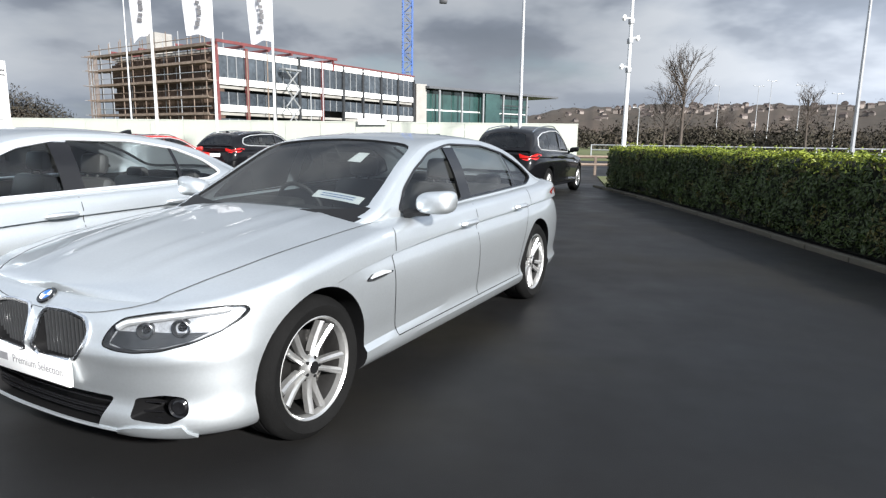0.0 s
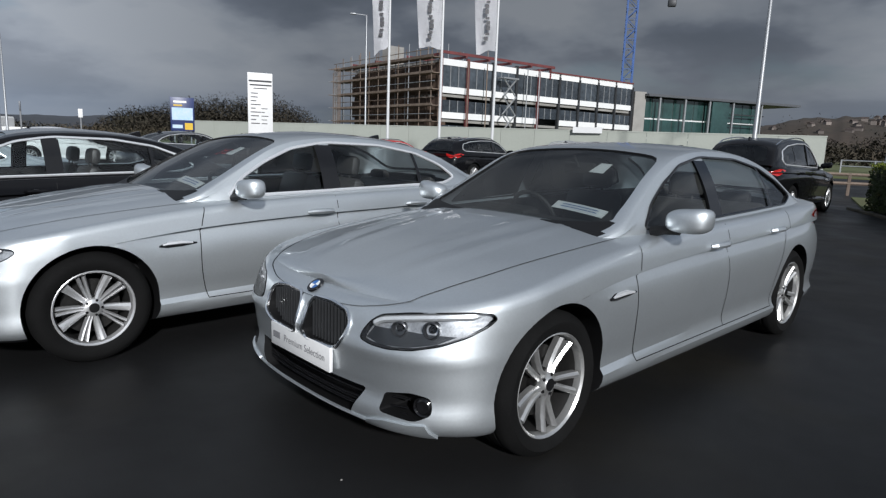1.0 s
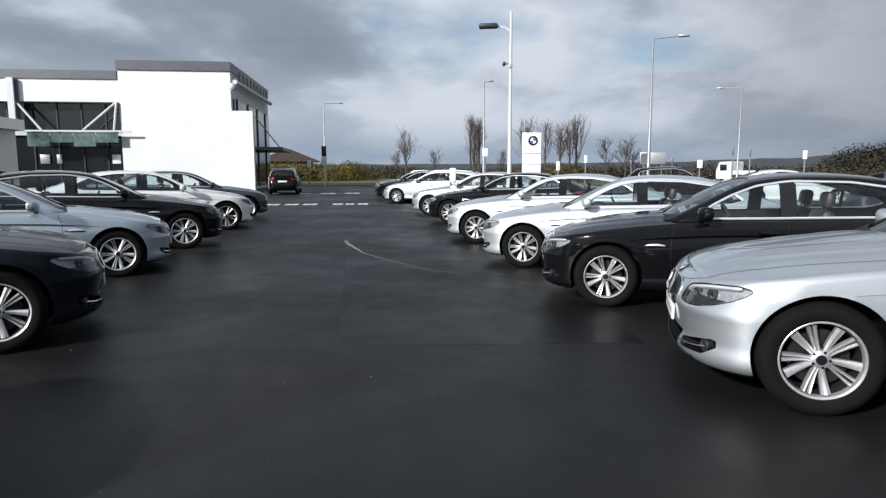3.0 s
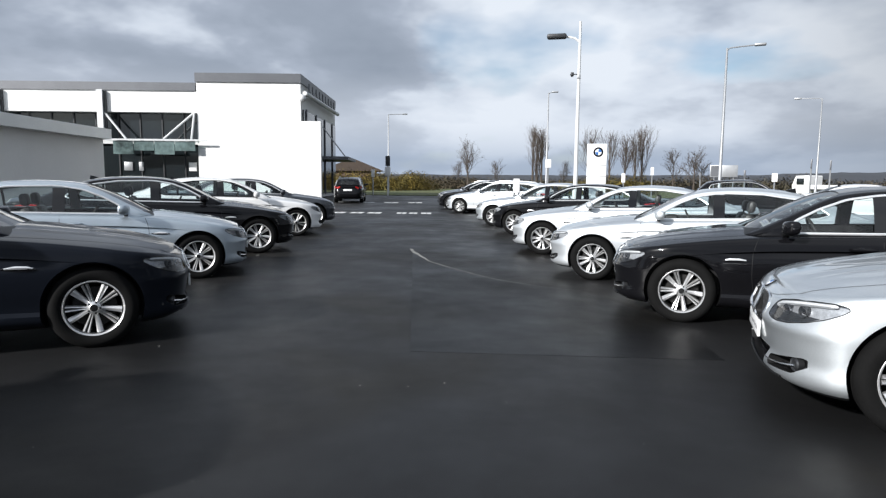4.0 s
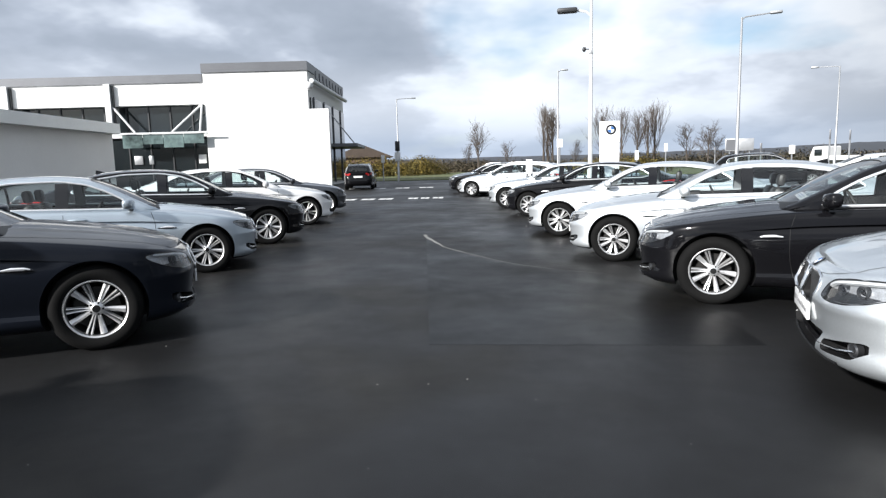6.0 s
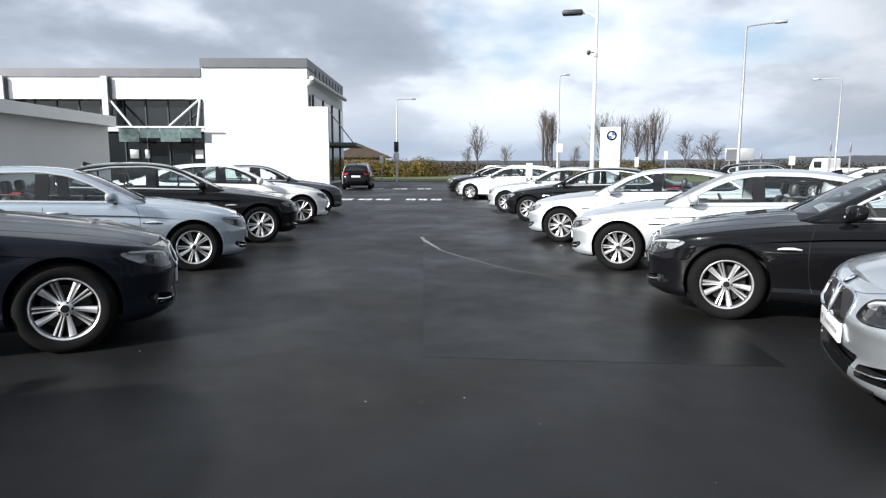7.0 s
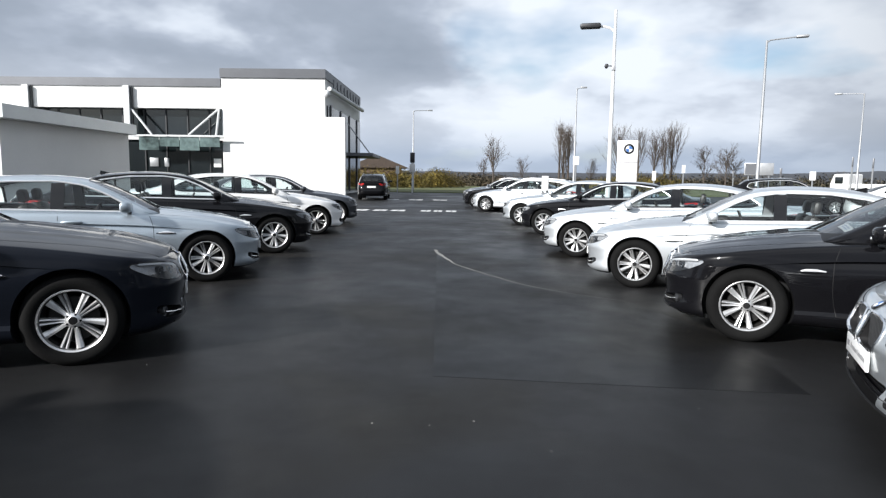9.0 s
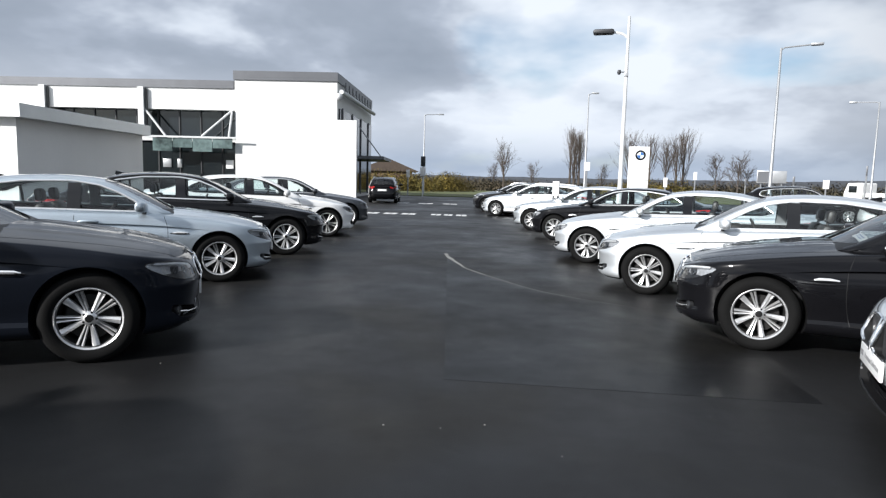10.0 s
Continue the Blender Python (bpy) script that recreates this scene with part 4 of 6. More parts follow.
# ---- setting ----
def damp_asphalt(name, k, shift):
    """Old asphalt: broad damp and dry patches, brownish stains, grain with pale chips."""
    m = bpy.data.materials.new(name)
    m.use_nodes = True
    n, l = m.node_tree.nodes, m.node_tree.links
    b = n["Principled BSDF"]
    b.inputs["Specular IOR Level"].default_value = 0.21
    co = n.new("ShaderNodeTexCoord")
    at = n.new("ShaderNodeMapping"); at.inputs["Location"].default_value = shift
    l.new(co.outputs["Object"], at.inputs[0])

    def cloud(scale, detail, rough=0.5):
        t = n.new("ShaderNodeTexNoise")
        t.inputs["Scale"].default_value, t.inputs["Detail"].default_value, t.inputs["Roughness"].default_value = scale, detail, rough
        l.new(at.outputs[0], t.inputs["Vector"])
        return t.outputs["Fac"]

    def span(src, a, c, lo, hi):
        r = n.new("ShaderNodeMapRange")
        r.inputs[1].default_value, r.inputs[2].default_value, r.inputs[3].default_value, r.inputs[4].default_value = a, c, lo, hi
        l.new(src, r.inputs[0])
        return r.outputs[0]

    def blend(fac, a, c):
        x = n.new("ShaderNodeMix"); x.data_type = "RGBA"
        l.new(fac, x.inputs["Factor"])
        for i, q in ((6, a), (7, c)):
            if isinstance(q, tuple):
                x.inputs[i].default_value = (*(v * k for v in q), 1)
            else:
                l.new(q, x.inputs[i])
        return x.outputs[2]

    broad, mid, stain, grain = cloud(0.28, 4, 0.55), cloud(1.6, 5, 0.6), cloud(0.55, 3), cloud(190, 2)
    colour = blend(span(broad, 0.38, 0.62, 0, 1), (0.0095, 0.0096, 0.0100), (0.0150, 0.0150, 0.0152))
    colour = blend(span(stain, 0.52, 0.66, 0, 0.8), colour, (0.0150, 0.0136, 0.0105))
    colour = blend(span(mid, 0.35, 0.7, 0, 0.45), colour, (0.0080, 0.0080, 0.0083))
    chips = n.new("ShaderNodeTexVoronoi"); chips.inputs["Scale"].default_value = 70
    l.new(at.outputs[0], chips.inputs["Vector"])
    colour = blend(span(chips.outputs["Distance"], 0.12, 0.05, 0, 0.5), colour, (0.032, 0.031, 0.029))
    l.new(colour, b.inputs["Base Color"])
    both_ = n.new("ShaderNodeMath"); both_.operation = "MULTIPLY_ADD"
    both_.inputs[1].default_value = 0.35
    l.new(mid, both_.inputs[0]); l.new(span(broad, 0.36, 0.64, 0.22, 0.42), both_.inputs[2])
    l.new(both_.outputs[0], b.inputs["Roughness"])
    k2 = n.new("ShaderNodeBump"); k2.inputs["Strength"].default_value, k2.inputs["Distance"].default_value = 1.0, 0.0013
    l.new(grain, k2.inputs["Height"]); l.new(k2.outputs[0], b.inputs["Normal"])
    return m


E = dict(
    asphalt=damp_asphalt("asphalt", 1.0, (3.0, 1.0, 0.0)),
    kerb=surface("kerb_concrete", (0.075, 0.068, 0.05), 0.85, 0, 0.2, 1.5, 40, bump=0.003, per_object=0.12),
    paint=surface("road_paint", (0.72, 0.72, 0.70), 0.6, 0, 0.15, 3, 40, tint=(0.3, 0.3, 0.3)),
    tar=surface("crack_filler", (0.22, 0.215, 0.20), 0.8, 0, 0.25, 4, 40),
    grass=surface("grass", (0.075, 0.10, 0.028), 0.9, 0, 0.3, 0.35, 6, bump=0.02, tint=(0.085, 0.075, 0.032)),
    # sunlit top and shaded side of the hedge are put into the leaf colours
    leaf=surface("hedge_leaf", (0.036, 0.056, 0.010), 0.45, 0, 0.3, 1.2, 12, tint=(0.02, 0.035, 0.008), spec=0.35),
    fresh=surface("lit_top_leaf", (0.24, 0.26, 0.034), 0.45, 0, 0.3, 1.0, 12, tint=(0.11, 0.17, 0.02), spec=0.35),
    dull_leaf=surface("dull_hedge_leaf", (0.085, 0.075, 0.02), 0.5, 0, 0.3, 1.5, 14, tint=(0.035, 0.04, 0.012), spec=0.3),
    # near-black filler: the shade between the leaves is put into its colour
    core_shade=surface("hedge_core", (0.006, 0.009, 0.003), 0.95, 0, 0.3, 2, 20),
    bark=surface("bare_bark", (0.085, 0.068, 0.056), 0.9, 0, 0.25, 3, 30),
    scrub=surface("winter_scrub", (0.055, 0.042, 0.03), 0.95, 0, 0.3, 0.1, 2, tint=(0.03, 0.03, 0.018)),
    thicket=surface("leafless_thicket", (0.10, 0.072, 0.048), 0.95, 0, 0.3, 0.08, 2, tint=(0.045, 0.05, 0.028)),
    gorse=surface("gorse", (0.20, 0.135, 0.02), 0.9, 0, 0.3, 0.5, 8, tint=(0.035, 0.048, 0.014)),
    render_w=surface("white_render", (0.80, 0.80, 0.78), 0.7, 0, 0.03, 0.5, 20, tint=(0.74, 0.74, 0.72)),
    coping=surface("grey_metal_coping", (0.115, 0.12, 0.13), 0.45, 0.3, 0.08, 1, 20),
    panel=surface("pale_grey_cladding", (0.78, 0.80, 0.79), 0.45, 0.1, 0.05, 0.8, 20, per_object=0.02),
    dark_glass=surface("dark_window_glass", (0.012, 0.016, 0.018), 0.06, 0, 0.15, 0.8, 6, spec=0.7),
    # the blue-grey reflection in these windows is put into the base colour
    site_glass=surface("sky_toned_glazing", (0.045, 0.055, 0.065), 0.12, 0, 0.4, 0.25, 2, spec=0.8, per_object=0.3),
    green_glass=surface("green_window_glass", (0.028, 0.065, 0.06), 0.08, 0, 0.25, 0.4, 4, spec=0.7),
    steel_w=surface("white_painted_steel", (0.62, 0.63, 0.63), 0.4, 0, 0.05, 2, 20),
    galv=surface("galvanised_steel", (0.36, 0.37, 0.38), 0.45, 0.5, 0.1, 2, 30),
    dark_steel=surface("dark_steel", (0.035, 0.037, 0.04), 0.5, 0.2, 0.15, 2, 30),
    red_steel=surface("red_oxide_steel", (0.16, 0.045, 0.045), 0.6, 0.1, 0.2, 1, 10),
    timber=surface("weathered_boards", (0.16, 0.125, 0.10), 0.85, 0, 0.3, 1.2, 14, tint=(0.10, 0.07, 0.05), per_object=0.2),
    sheath=surface("brown_sheathing", (0.10, 0.065, 0.045), 0.85, 0, 0.3, 0.25, 5, tint=(0.06, 0.04, 0.03), per_object=0.25),
    concrete=surface("raw_concrete", (0.30, 0.29, 0.27), 0.85, 0, 0.15, 0.5, 10),
    spandrel=surface("white_spandrel", (0.78, 0.78, 0.77), 0.5, 0, 0.04, 0.6, 10, per_object=0.04),
    hoard=surface("pale_hoarding", (0.40, 0.42, 0.37), 0.7, 0, 0.06, 0.5, 12, per_object=0.03),
    crane=surface("blue_crane_paint", (0.03, 0.09, 0.28), 0.5, 0, 0.15, 1, 12),
    flag=surface("white_flag_cloth", (0.78, 0.78, 0.80), 0.8, 0, 0.06, 1.5, 25),
    navy=surface("navy_sign", (0.015, 0.03, 0.12), 0.4, 0, 0.08, 2, 20),
    sky_print=surface("pale_blue_print", (0.25, 0.42, 0.62), 0.4, 0, 0.3, 1.5, 8, tint=(0.6, 0.65, 0.7)),
    yellow=surface("yellow_print", (0.65, 0.42, 0.02), 0.4, 0, 0.06),
    hill=surface("far_hillside", (0.050, 0.034, 0.024), 0.95, 0, 0.3, 0.012, 0.15, tint=(0.026, 0.022, 0.014)),
    # blue-grey haze of the distance is put into the hill colour
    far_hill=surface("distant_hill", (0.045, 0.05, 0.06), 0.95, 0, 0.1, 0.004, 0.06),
    house=surface("far_house_wall", (0.17, 0.145, 0.13), 0.8, 0, 0.1, 0.3, 3, per_object=0.3),
    tile=surface("far_house_roof", (0.06, 0.045, 0.04), 0.8, 0, 0.2, 0.4, 5, per_object=0.3),
    # opaque teal: the brightness reflected by the glass band is put into its colour
    teal_band=surface("opaque_teal_glass", (0.15, 0.21, 0.205), 0.12, 0, 0.4, 0.5, 3, spec=0.7),
    canopy_glass=glass("canopy_glass", (0.66, 0.76, 0.74)),
    brown_roof=surface("brown_barn_roof", (0.085, 0.062, 0.047), 0.8, 0, 0.2, 0.4, 5),
)


def direction(az, d, z=0.0):
    """A place at a bearing (degrees from +x) and distance from the walk."""
    a = radians(az + 0.2)
    return Vector((-0.3 + d * math.cos(a), 0.2 + d * math.sin(a), z))


def structure(ob, label, category):
    return tagged(ob, label, category, kind="structure")


bm = bmesh.new()
bmesh.ops.create_grid(bm, x_segments=2, y_segments=2, size=3000)
structure(part("ground", bm, E["asphalt"]), "dark damp asphalt forecourt with lighter dry patches", "ground")


def sheet(name, outline, z, material, label, category):
    """A flat piece of ground with a thin edge."""
    bm = bmesh.new()
    prism(bm, outline, z - 0.05, z, "z")
    return structure(part(name, bm, material), label, category)


sheet("grass_verge", [(-58, -40), (-58, 60), (-900, 600), (-900, -500)], 0.06, E["grass"], "rough green grass beyond the forecourt", "grass")
sheet("grass_verge", [(3.4, 19.6), (30, 21), (80, 8), (80, 14), (30, 26), (4.0, 25)], 0.05, E["grass"], "rough winter grass behind the hedge", "grass")
sheet("grass_verge", [(-58, 60), (-30, 47), (14, 47), (60, 110), (700, 500), (-900, 900), (-900, 600)], 0.055, E["grass"], "rough ground round the building site", "grass")

# hedge beside the lane, along a gently bent line
HEDGE = [(3.14, 19.3), (3.66, 15.6), (4.04, 11.4), (4.2, 8.8), (4.32, 7.2), (4.65, 3.0), (5.0, -2.0)]
line = spline(HEDGE, 12)


def along(path, step):
    """Evenly spaced places and directions along a 2D path."""
    out, rest = [], 0.0
    for a, b in zip(path, path[1:]):
        a, b = Vector(a), Vector(b)
        d = (b - a).length
        t = rest
        while t < d:
            out.append((a.lerp(b, t / d), (b - a).normalized()))
            t += step
        rest = t - d
    return out


def hedge():
    t = thing("hedge", "clipped laurel hedge with yellow-green top and dark side", "hedge")

    def lump(x, y, z):
        return 0.085 * noise.noise(Vector((x, y, z)) * 1.5) + 0.05 * noise.noise(Vector((x, y, z + 7)) * 4.3)

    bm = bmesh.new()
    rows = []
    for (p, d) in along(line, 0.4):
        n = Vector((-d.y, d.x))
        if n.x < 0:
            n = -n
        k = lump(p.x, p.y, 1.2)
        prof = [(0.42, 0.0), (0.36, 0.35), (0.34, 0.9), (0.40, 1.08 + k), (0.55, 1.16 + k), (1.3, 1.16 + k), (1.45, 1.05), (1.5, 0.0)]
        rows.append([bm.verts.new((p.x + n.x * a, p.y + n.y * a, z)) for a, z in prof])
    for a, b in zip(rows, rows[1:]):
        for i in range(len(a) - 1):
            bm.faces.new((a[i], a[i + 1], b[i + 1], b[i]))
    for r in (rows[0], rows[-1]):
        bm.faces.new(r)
    part("hedge_core", bm, E["core_shade"], t)
    rng = random.Random(5)
    verts, faces, kinds = [], [], []

    def leaf(c, nrm, size, kind):
        a = Vector((rng.gauss(0, 1), rng.gauss(0, 1), rng.gauss(0, 0.8)))
        nn = (nrm + a * 0.5).normalized()
        u = nn.orthogonal().normalized()
        u = Matrix.Rotation(rng.uniform(0, math.tau), 3, nn) @ u
        v = nn.cross(u)
        k = len(verts)
        verts.extend([c - u * size, c + v * size * 0.42 + nn * size * 0.15, c + u * size, c - v * size * 0.42 + nn * size * 0.15])
        faces.append((k, k + 1, k + 2, k + 3))
        kinds.append(kind)

    pts = along(line, 0.02)
    for (p, d) in pts:
        n = Vector((-d.y, d.x))
        if n.x < 0:
            n = -n
        top = 1.2 + lump(p.x, p.y, 1.2)
        for _ in range(30):
            z = rng.uniform(0.05, top + 0.03)
            q = lump(p.x * 1.3, p.y * 1.3, z * 1.6)
            round_off = 0.12 * max(0, (z - (top - 0.18)) / 0.2) ** 2
            off = 0.24 + (0.10 if z < 0.25 else 0) + q * 1.3 + round_off + rng.random() ** 2 * 0.09
            shade = 2 if noise.noise(Vector((p.x * 2.1, p.y * 2.1, z * 3.0))) > 0.22 and rng.random() < 0.6 else 0
            # towards the top more leaves take the sunlit colour
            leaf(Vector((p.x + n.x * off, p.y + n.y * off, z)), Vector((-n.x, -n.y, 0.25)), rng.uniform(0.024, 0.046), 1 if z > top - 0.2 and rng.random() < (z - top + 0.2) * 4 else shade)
        for _ in range(26):
            a = rng.uniform(0.26, 1.5)
            z = 1.2 + lump(p.x + n.x * a, p.y + n.y * a, 1.2) + rng.random() ** 2 * 0.05 - 0.03
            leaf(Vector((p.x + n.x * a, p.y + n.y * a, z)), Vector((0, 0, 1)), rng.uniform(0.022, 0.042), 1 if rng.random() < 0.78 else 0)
        if rng.random() < 0.5:
            # a shoot standing above the clipped top
            a, h = rng.uniform(0.26, 1.45), rng.uniform(0.04, 0.15)
            for _ in range(4):
                c = Vector((p.x + n.x * a, p.y + n.y * a, top + h * rng.random())) + Vector((rng.gauss(0, 0.02), rng.gauss(0, 0.02), 0))
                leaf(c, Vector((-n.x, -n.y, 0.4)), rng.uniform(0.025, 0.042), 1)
    p, d = pts[0]
    n = Vector((-d.y, d.x)) if -d.y > 0 else Vector((d.y, -d.x))
    for _ in range(2600):
        a = rng.uniform(0.24, 1.5)
        q = p + n * a - d * rng.uniform(-0.02, 0.12)
        z = rng.uniform(0.03, 1.24)
        leaf(Vector((q.x, q.y, z)), Vector((-d.x, -d.y, 0.2)), rng.uniform(0.03, 0.05), 1 if z > 1.05 and rng.random() < 0.6 else 0)
    me = bpy.data.meshes.new("leaves")
    me.from_pydata(verts, [], faces)
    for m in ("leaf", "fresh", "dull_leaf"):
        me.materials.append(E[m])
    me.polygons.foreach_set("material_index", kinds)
    ob = new("leaves", me)
    ob.parent = t
    tagged(ob, kind="stuff")


hedge()


def grass_edge():
    """Kerb stones along the hedge."""
    kerb = structure(new("kerb"), "low worn concrete kerb along the hedge", "kerb")
    bm = bmesh.new()
    box(bm, -0.45, 0.45, -0.06, 0.06, -0.05, 0.065, 0.015)
    first = part("kerb_stone", bm, E["kerb"], kerb)
    for i, (p, d) in enumerate(along(line, 0.915)):
        o = first if i == 0 else new("kerb_stone", first.data)
        o.parent = kerb
        o.matrix_basis = Matrix.Translation((p.x, p.y, 0)) @ pose(0, 0, 0, 0, 0, math.degrees(math.atan2(d.y, d.x)))


grass_edge()

# ---- markings and the patched joint ----
lines = structure(new("road_markings"), "worn white give-way dashes painted on the asphalt", "road marking")
bm = bmesh.new()
for y0, y1 in ((-0.30, -0.02), (0.02, 0.28)):
    box(bm, -0.5, 0.42 + 0.1 * (y0 > 0), y0, y1, 0.002, 0.006)
dash = part("dash", bm, E["paint"], lines)
DASHES = [(-26.8, y, k) for y, k in ((-5.4, 1.0), (-4.75, 0.9), (-3.95, 1.0), (-3.15, 0.95), (-2.4, 1.0), (-1.25, 0.7), (-0.75, 0.6), (-0.2, 0.75))]
DASHES += [(-39.6 - 0.2 * y * 0.2, y, 1.5) for y in (-5.6, -4.1, -2.6, -1.1)]
for k, (x, y, w) in enumerate(DASHES):
    o = dash if k == 0 else new("dash", dash.data)
    o.parent = lines
    o.matrix_basis = pose(x, y, 0) @ Matrix.Diagonal((1, w, 1, 1))
bm = bmesh.new()
path = [(-12.88, -0.27), (-12.47, -0.23), (-11.79, -0.08), (-11.33, 0.03), (-10.83, 0.16), (-9.84, 0.64), (-9.11, 1.04), (-8.58, 1.52), (-8.13, 2.1)]
last = None
for i, (x, y) in enumerate(spline(path, 6)):
    w = (0.02 + 0.03 * abs(noise.noise((x * 2, y * 2, 0)))) * (1.5 if x < -11.4 else 0.7)
    row = [bm.verts.new((x - w * 0.5, y - w, 0.004)), bm.verts.new((x + w * 0.5, y + w, 0.004))]
    if last:
        bm.faces.new((last[0], last[1], row[1], row[0]))
    last = row
structure(part("patch_joint", bm, E["tar"]), "pale sealed joint curving across the asphalt", "road joint")
curve = spline(path, 4)
sheet("asphalt_patch", [(x, y + 0.02) for x, y in curve] + [(-6.5, 2.6), (-5.1, 2.5), (-5.3, 0.02)], 0.0015,
      damp_asphalt("patched_asphalt", 0.6, (9.0, 4.0, 0.0)), "darker rectangular asphalt repair in the lane", "asphalt patch")
rng = random.Random(11)
bm = bmesh.new()
for _ in range(26):
    x, y, r = rng.uniform(-7, -1.5), rng.uniform(-2.4, 2.4), rng.uniform(0.002, 0.0055)
    if math.hypot(x + 0.5, y) < 1.0:
        continue
    bmesh.ops.create_icosphere(bm, subdivisions=1, radius=r, matrix=Matrix.Translation((x, y, r * 0.3)) @ Matrix.Diagonal((1, 1.4, 0.5, 1)))
tagged(part("grit", bm, E["concrete"]), "small pale stones scattered on the asphalt", "grit", kind="stuff")


# ---- showroom ----
def showroom():
    X = -43.6
    t = thing("showroom", "white rendered car showroom with glazed entrance and grey parapets", "building", Matrix.Translation((0, -0.22, 0)))
    def add(name, args, material, label="", bevel=0.0):
        bm = bmesh.new()
        box(bm, *args, bevel)
        return part(name, bm, material, t, label)
    add("wall", (-58, X, -16.0, -8.92, 0, 7.94), E["render_w"], "white rendered block")
    add("coping", (-58.1, X + 0.12, -16.06, -8.86, 7.94, 8.54), E["coping"])
    add("fin_wall", (X - 0.35, X + 0.02, -8.92, -7.56, 0, 5.38), E["render_w"])
    add("wing_fascia", (-60, X - 0.1, -36, -16.0, 5.89, 7.34), E["render_w"])
    add("wing_coping", (-60.1, X + 0.02, -36, -16.06, 7.34, 7.88), E["coping"])
    add("wing_floor", (-60, X - 0.9, -34, -15.95, 0.0, 0.12), E["concrete"])
    add("wing_back", (-60, X - 6, -34, -15.95, 0.12, 5.95), E["dark_steel"])
    y = -34.0
    while y < -16.2:
        bm = bmesh.new()
        box(bm, X - 0.86, X - 0.82, y, min(y + 1.45, -15.98), 3.9, 5.93)
        box(bm, X - 0.86, X - 0.82, y, min(y + 1.45, -15.98), 0.12, 3.6)
        w = part("window", bm, E["dark_glass"], t)
        bm = bmesh.new()
        box(bm, X - 0.84, X - 0.74, y + 1.45, y + 1.53, 0.12, 5.93)
        part("mullion", bm, E["dark_steel"], w)
        y += 1.53
    add("wing_transom", (X - 0.9, X - 0.70, -34, -15.95, 3.75, 4.0), E["steel_w"])
    # sloped braces and posts before the glass
    for a, b in (((X + 0.05, -22.3, 5.85), (X + 0.25, -20.8, 4.05)), ((X + 0.05, -16.2, 5.85), (X + 0.25, -18.25, 4.05)), ((X + 0.1, -16.15, 5.85), (X + 0.25, -16.35, 4.05))):
        bm = bmesh.new()
        tube(bm, [a, b], 0.075, 8)
        part("brace", bm, E["steel_w"], t)
    for y in (-22.5, -29.5):
        add("post", (X - 0.05, X + 0.25, y - 0.2, y + 0.2, 4.0, 7.34), E["steel_w"])
        add("downpipe", (X - 0.02, X + 0.12, y + 0.24, y + 0.36, 4.4, 7.25), E["dark_steel"])
    bm = bmesh.new()
    box(bm, X - 0.8, X + 0.5, -22.3, -15.2, 3.93, 4.01)
    part("glass_canopy", bm, E["canopy_glass"], t, "greenish glass canopy over the entrance").visible_shadow = False
    for k in range(4):
        add("canopy_pane", (X + 0.42, X + 0.46, -21.6 + k * 1.4, -21.6 + k * 1.4 + 1.36, 3.0 + 0.25 * (k % 2), 3.9), E["teal_band"])
    add("canopy_edge", (X + 0.51, X + 0.59, -22.3, -15.2, 3.93, 4.03), E["steel_w"])
    for y, w, mat_ in ((-21.2, 0.3, E["galv"]), (-20.3, 0.16, E["galv"]), (-16.7, 0.26, E["spandrel"])):
        bm = bmesh.new()
        box(bm, X - 0.80, X - 0.72, y - w, y + w, 1.9, 2.5, 0.01)
        part("door_poster", bm, mat_, t)
    # glazed side towards the road, with its own flat canopy and sign rail
    add("side_glazing", (-57.5, X - 0.5, -8.93, -8.80, 0.3, 6.2), E["dark_glass"])
    for x in np.arange(X - 1.2, -57.5, -3.6):
        add("side_mullion", (x - 0.06, x + 0.06, -8.82, -8.72, 0.2, 6.3), E["coping"])
    bm = bmesh.new()
    prism(bm, [(X - 6, -8.8), (X - 6.5, -6.6), (-57, -6.9), (-57, -8.8)], 3.0, 3.25, "z")
    part("side_canopy", bm, E["coping"], t)
    for x in (X - 7,):
        bm = bmesh.new()
        tube(bm, [(x, -6.9, 3.25), (x, -8.7, 5.6)], 0.05, 6)
        part("canopy_rod", bm, E["galv"], t)
    bm = bmesh.new()
    tube(bm, [(X + 0.1, -8.6, 7.25), (-57, -8.5, 7.25)], 0.16, 8)
    part("sign_rail", bm, E["steel_w"], t)
    for x in np.arange(X - 1.5, X - 12, -1.3):
        bm = bmesh.new()
        box(bm, x - 0.36, x + 0.36, -8.60, -8.52, 7.5, 8.05)
        part("sign_letter", bm, E["coping"], t, "plain grey sign block")
    bm = bmesh.new()
    bmesh.ops.create_uvsphere(bm, u_segments=12, v_segments=8, radius=0.26, matrix=Matrix.Translation((X + 0.2, -8.75, 6.9)))
    part("wall_lamp", bm, E["steel_w"], t)
    add("corner_post", (X - 0.6, X - 0.1, -7.9, -7.6, 0, 5.0), E["dark_steel"])
    # low annexe
    a = thing("showroom_annexe", "low pale annexe with a deep flat fascia", "building", Matrix.Translation((0, -0.2, 0)))
    bm = bmesh.new()
    prism(bm, [(-26.3, -18.6), (-36.4, -18.7), (-43.2, -34), (-26.3, -34)], 0, 3.56, "z")
    part("wall", bm, E["render_w"], a)
    bm = bmesh.new()
    prism(bm, [(-25.8, -18.05), (-36.2, -18.1), (-43.4, -34), (-25.8, -34)], 3.56, 4.12, "z")
    part("fascia", bm, E["panel"], a)
    for y in (-24, -29):
        bm = bmesh.new()
        box(bm, -26.34, -26.26, y - 1.4, y + 1.4, 0.9, 2.6, 0.01)
        part("window", bm, E["dark_glass"], a)


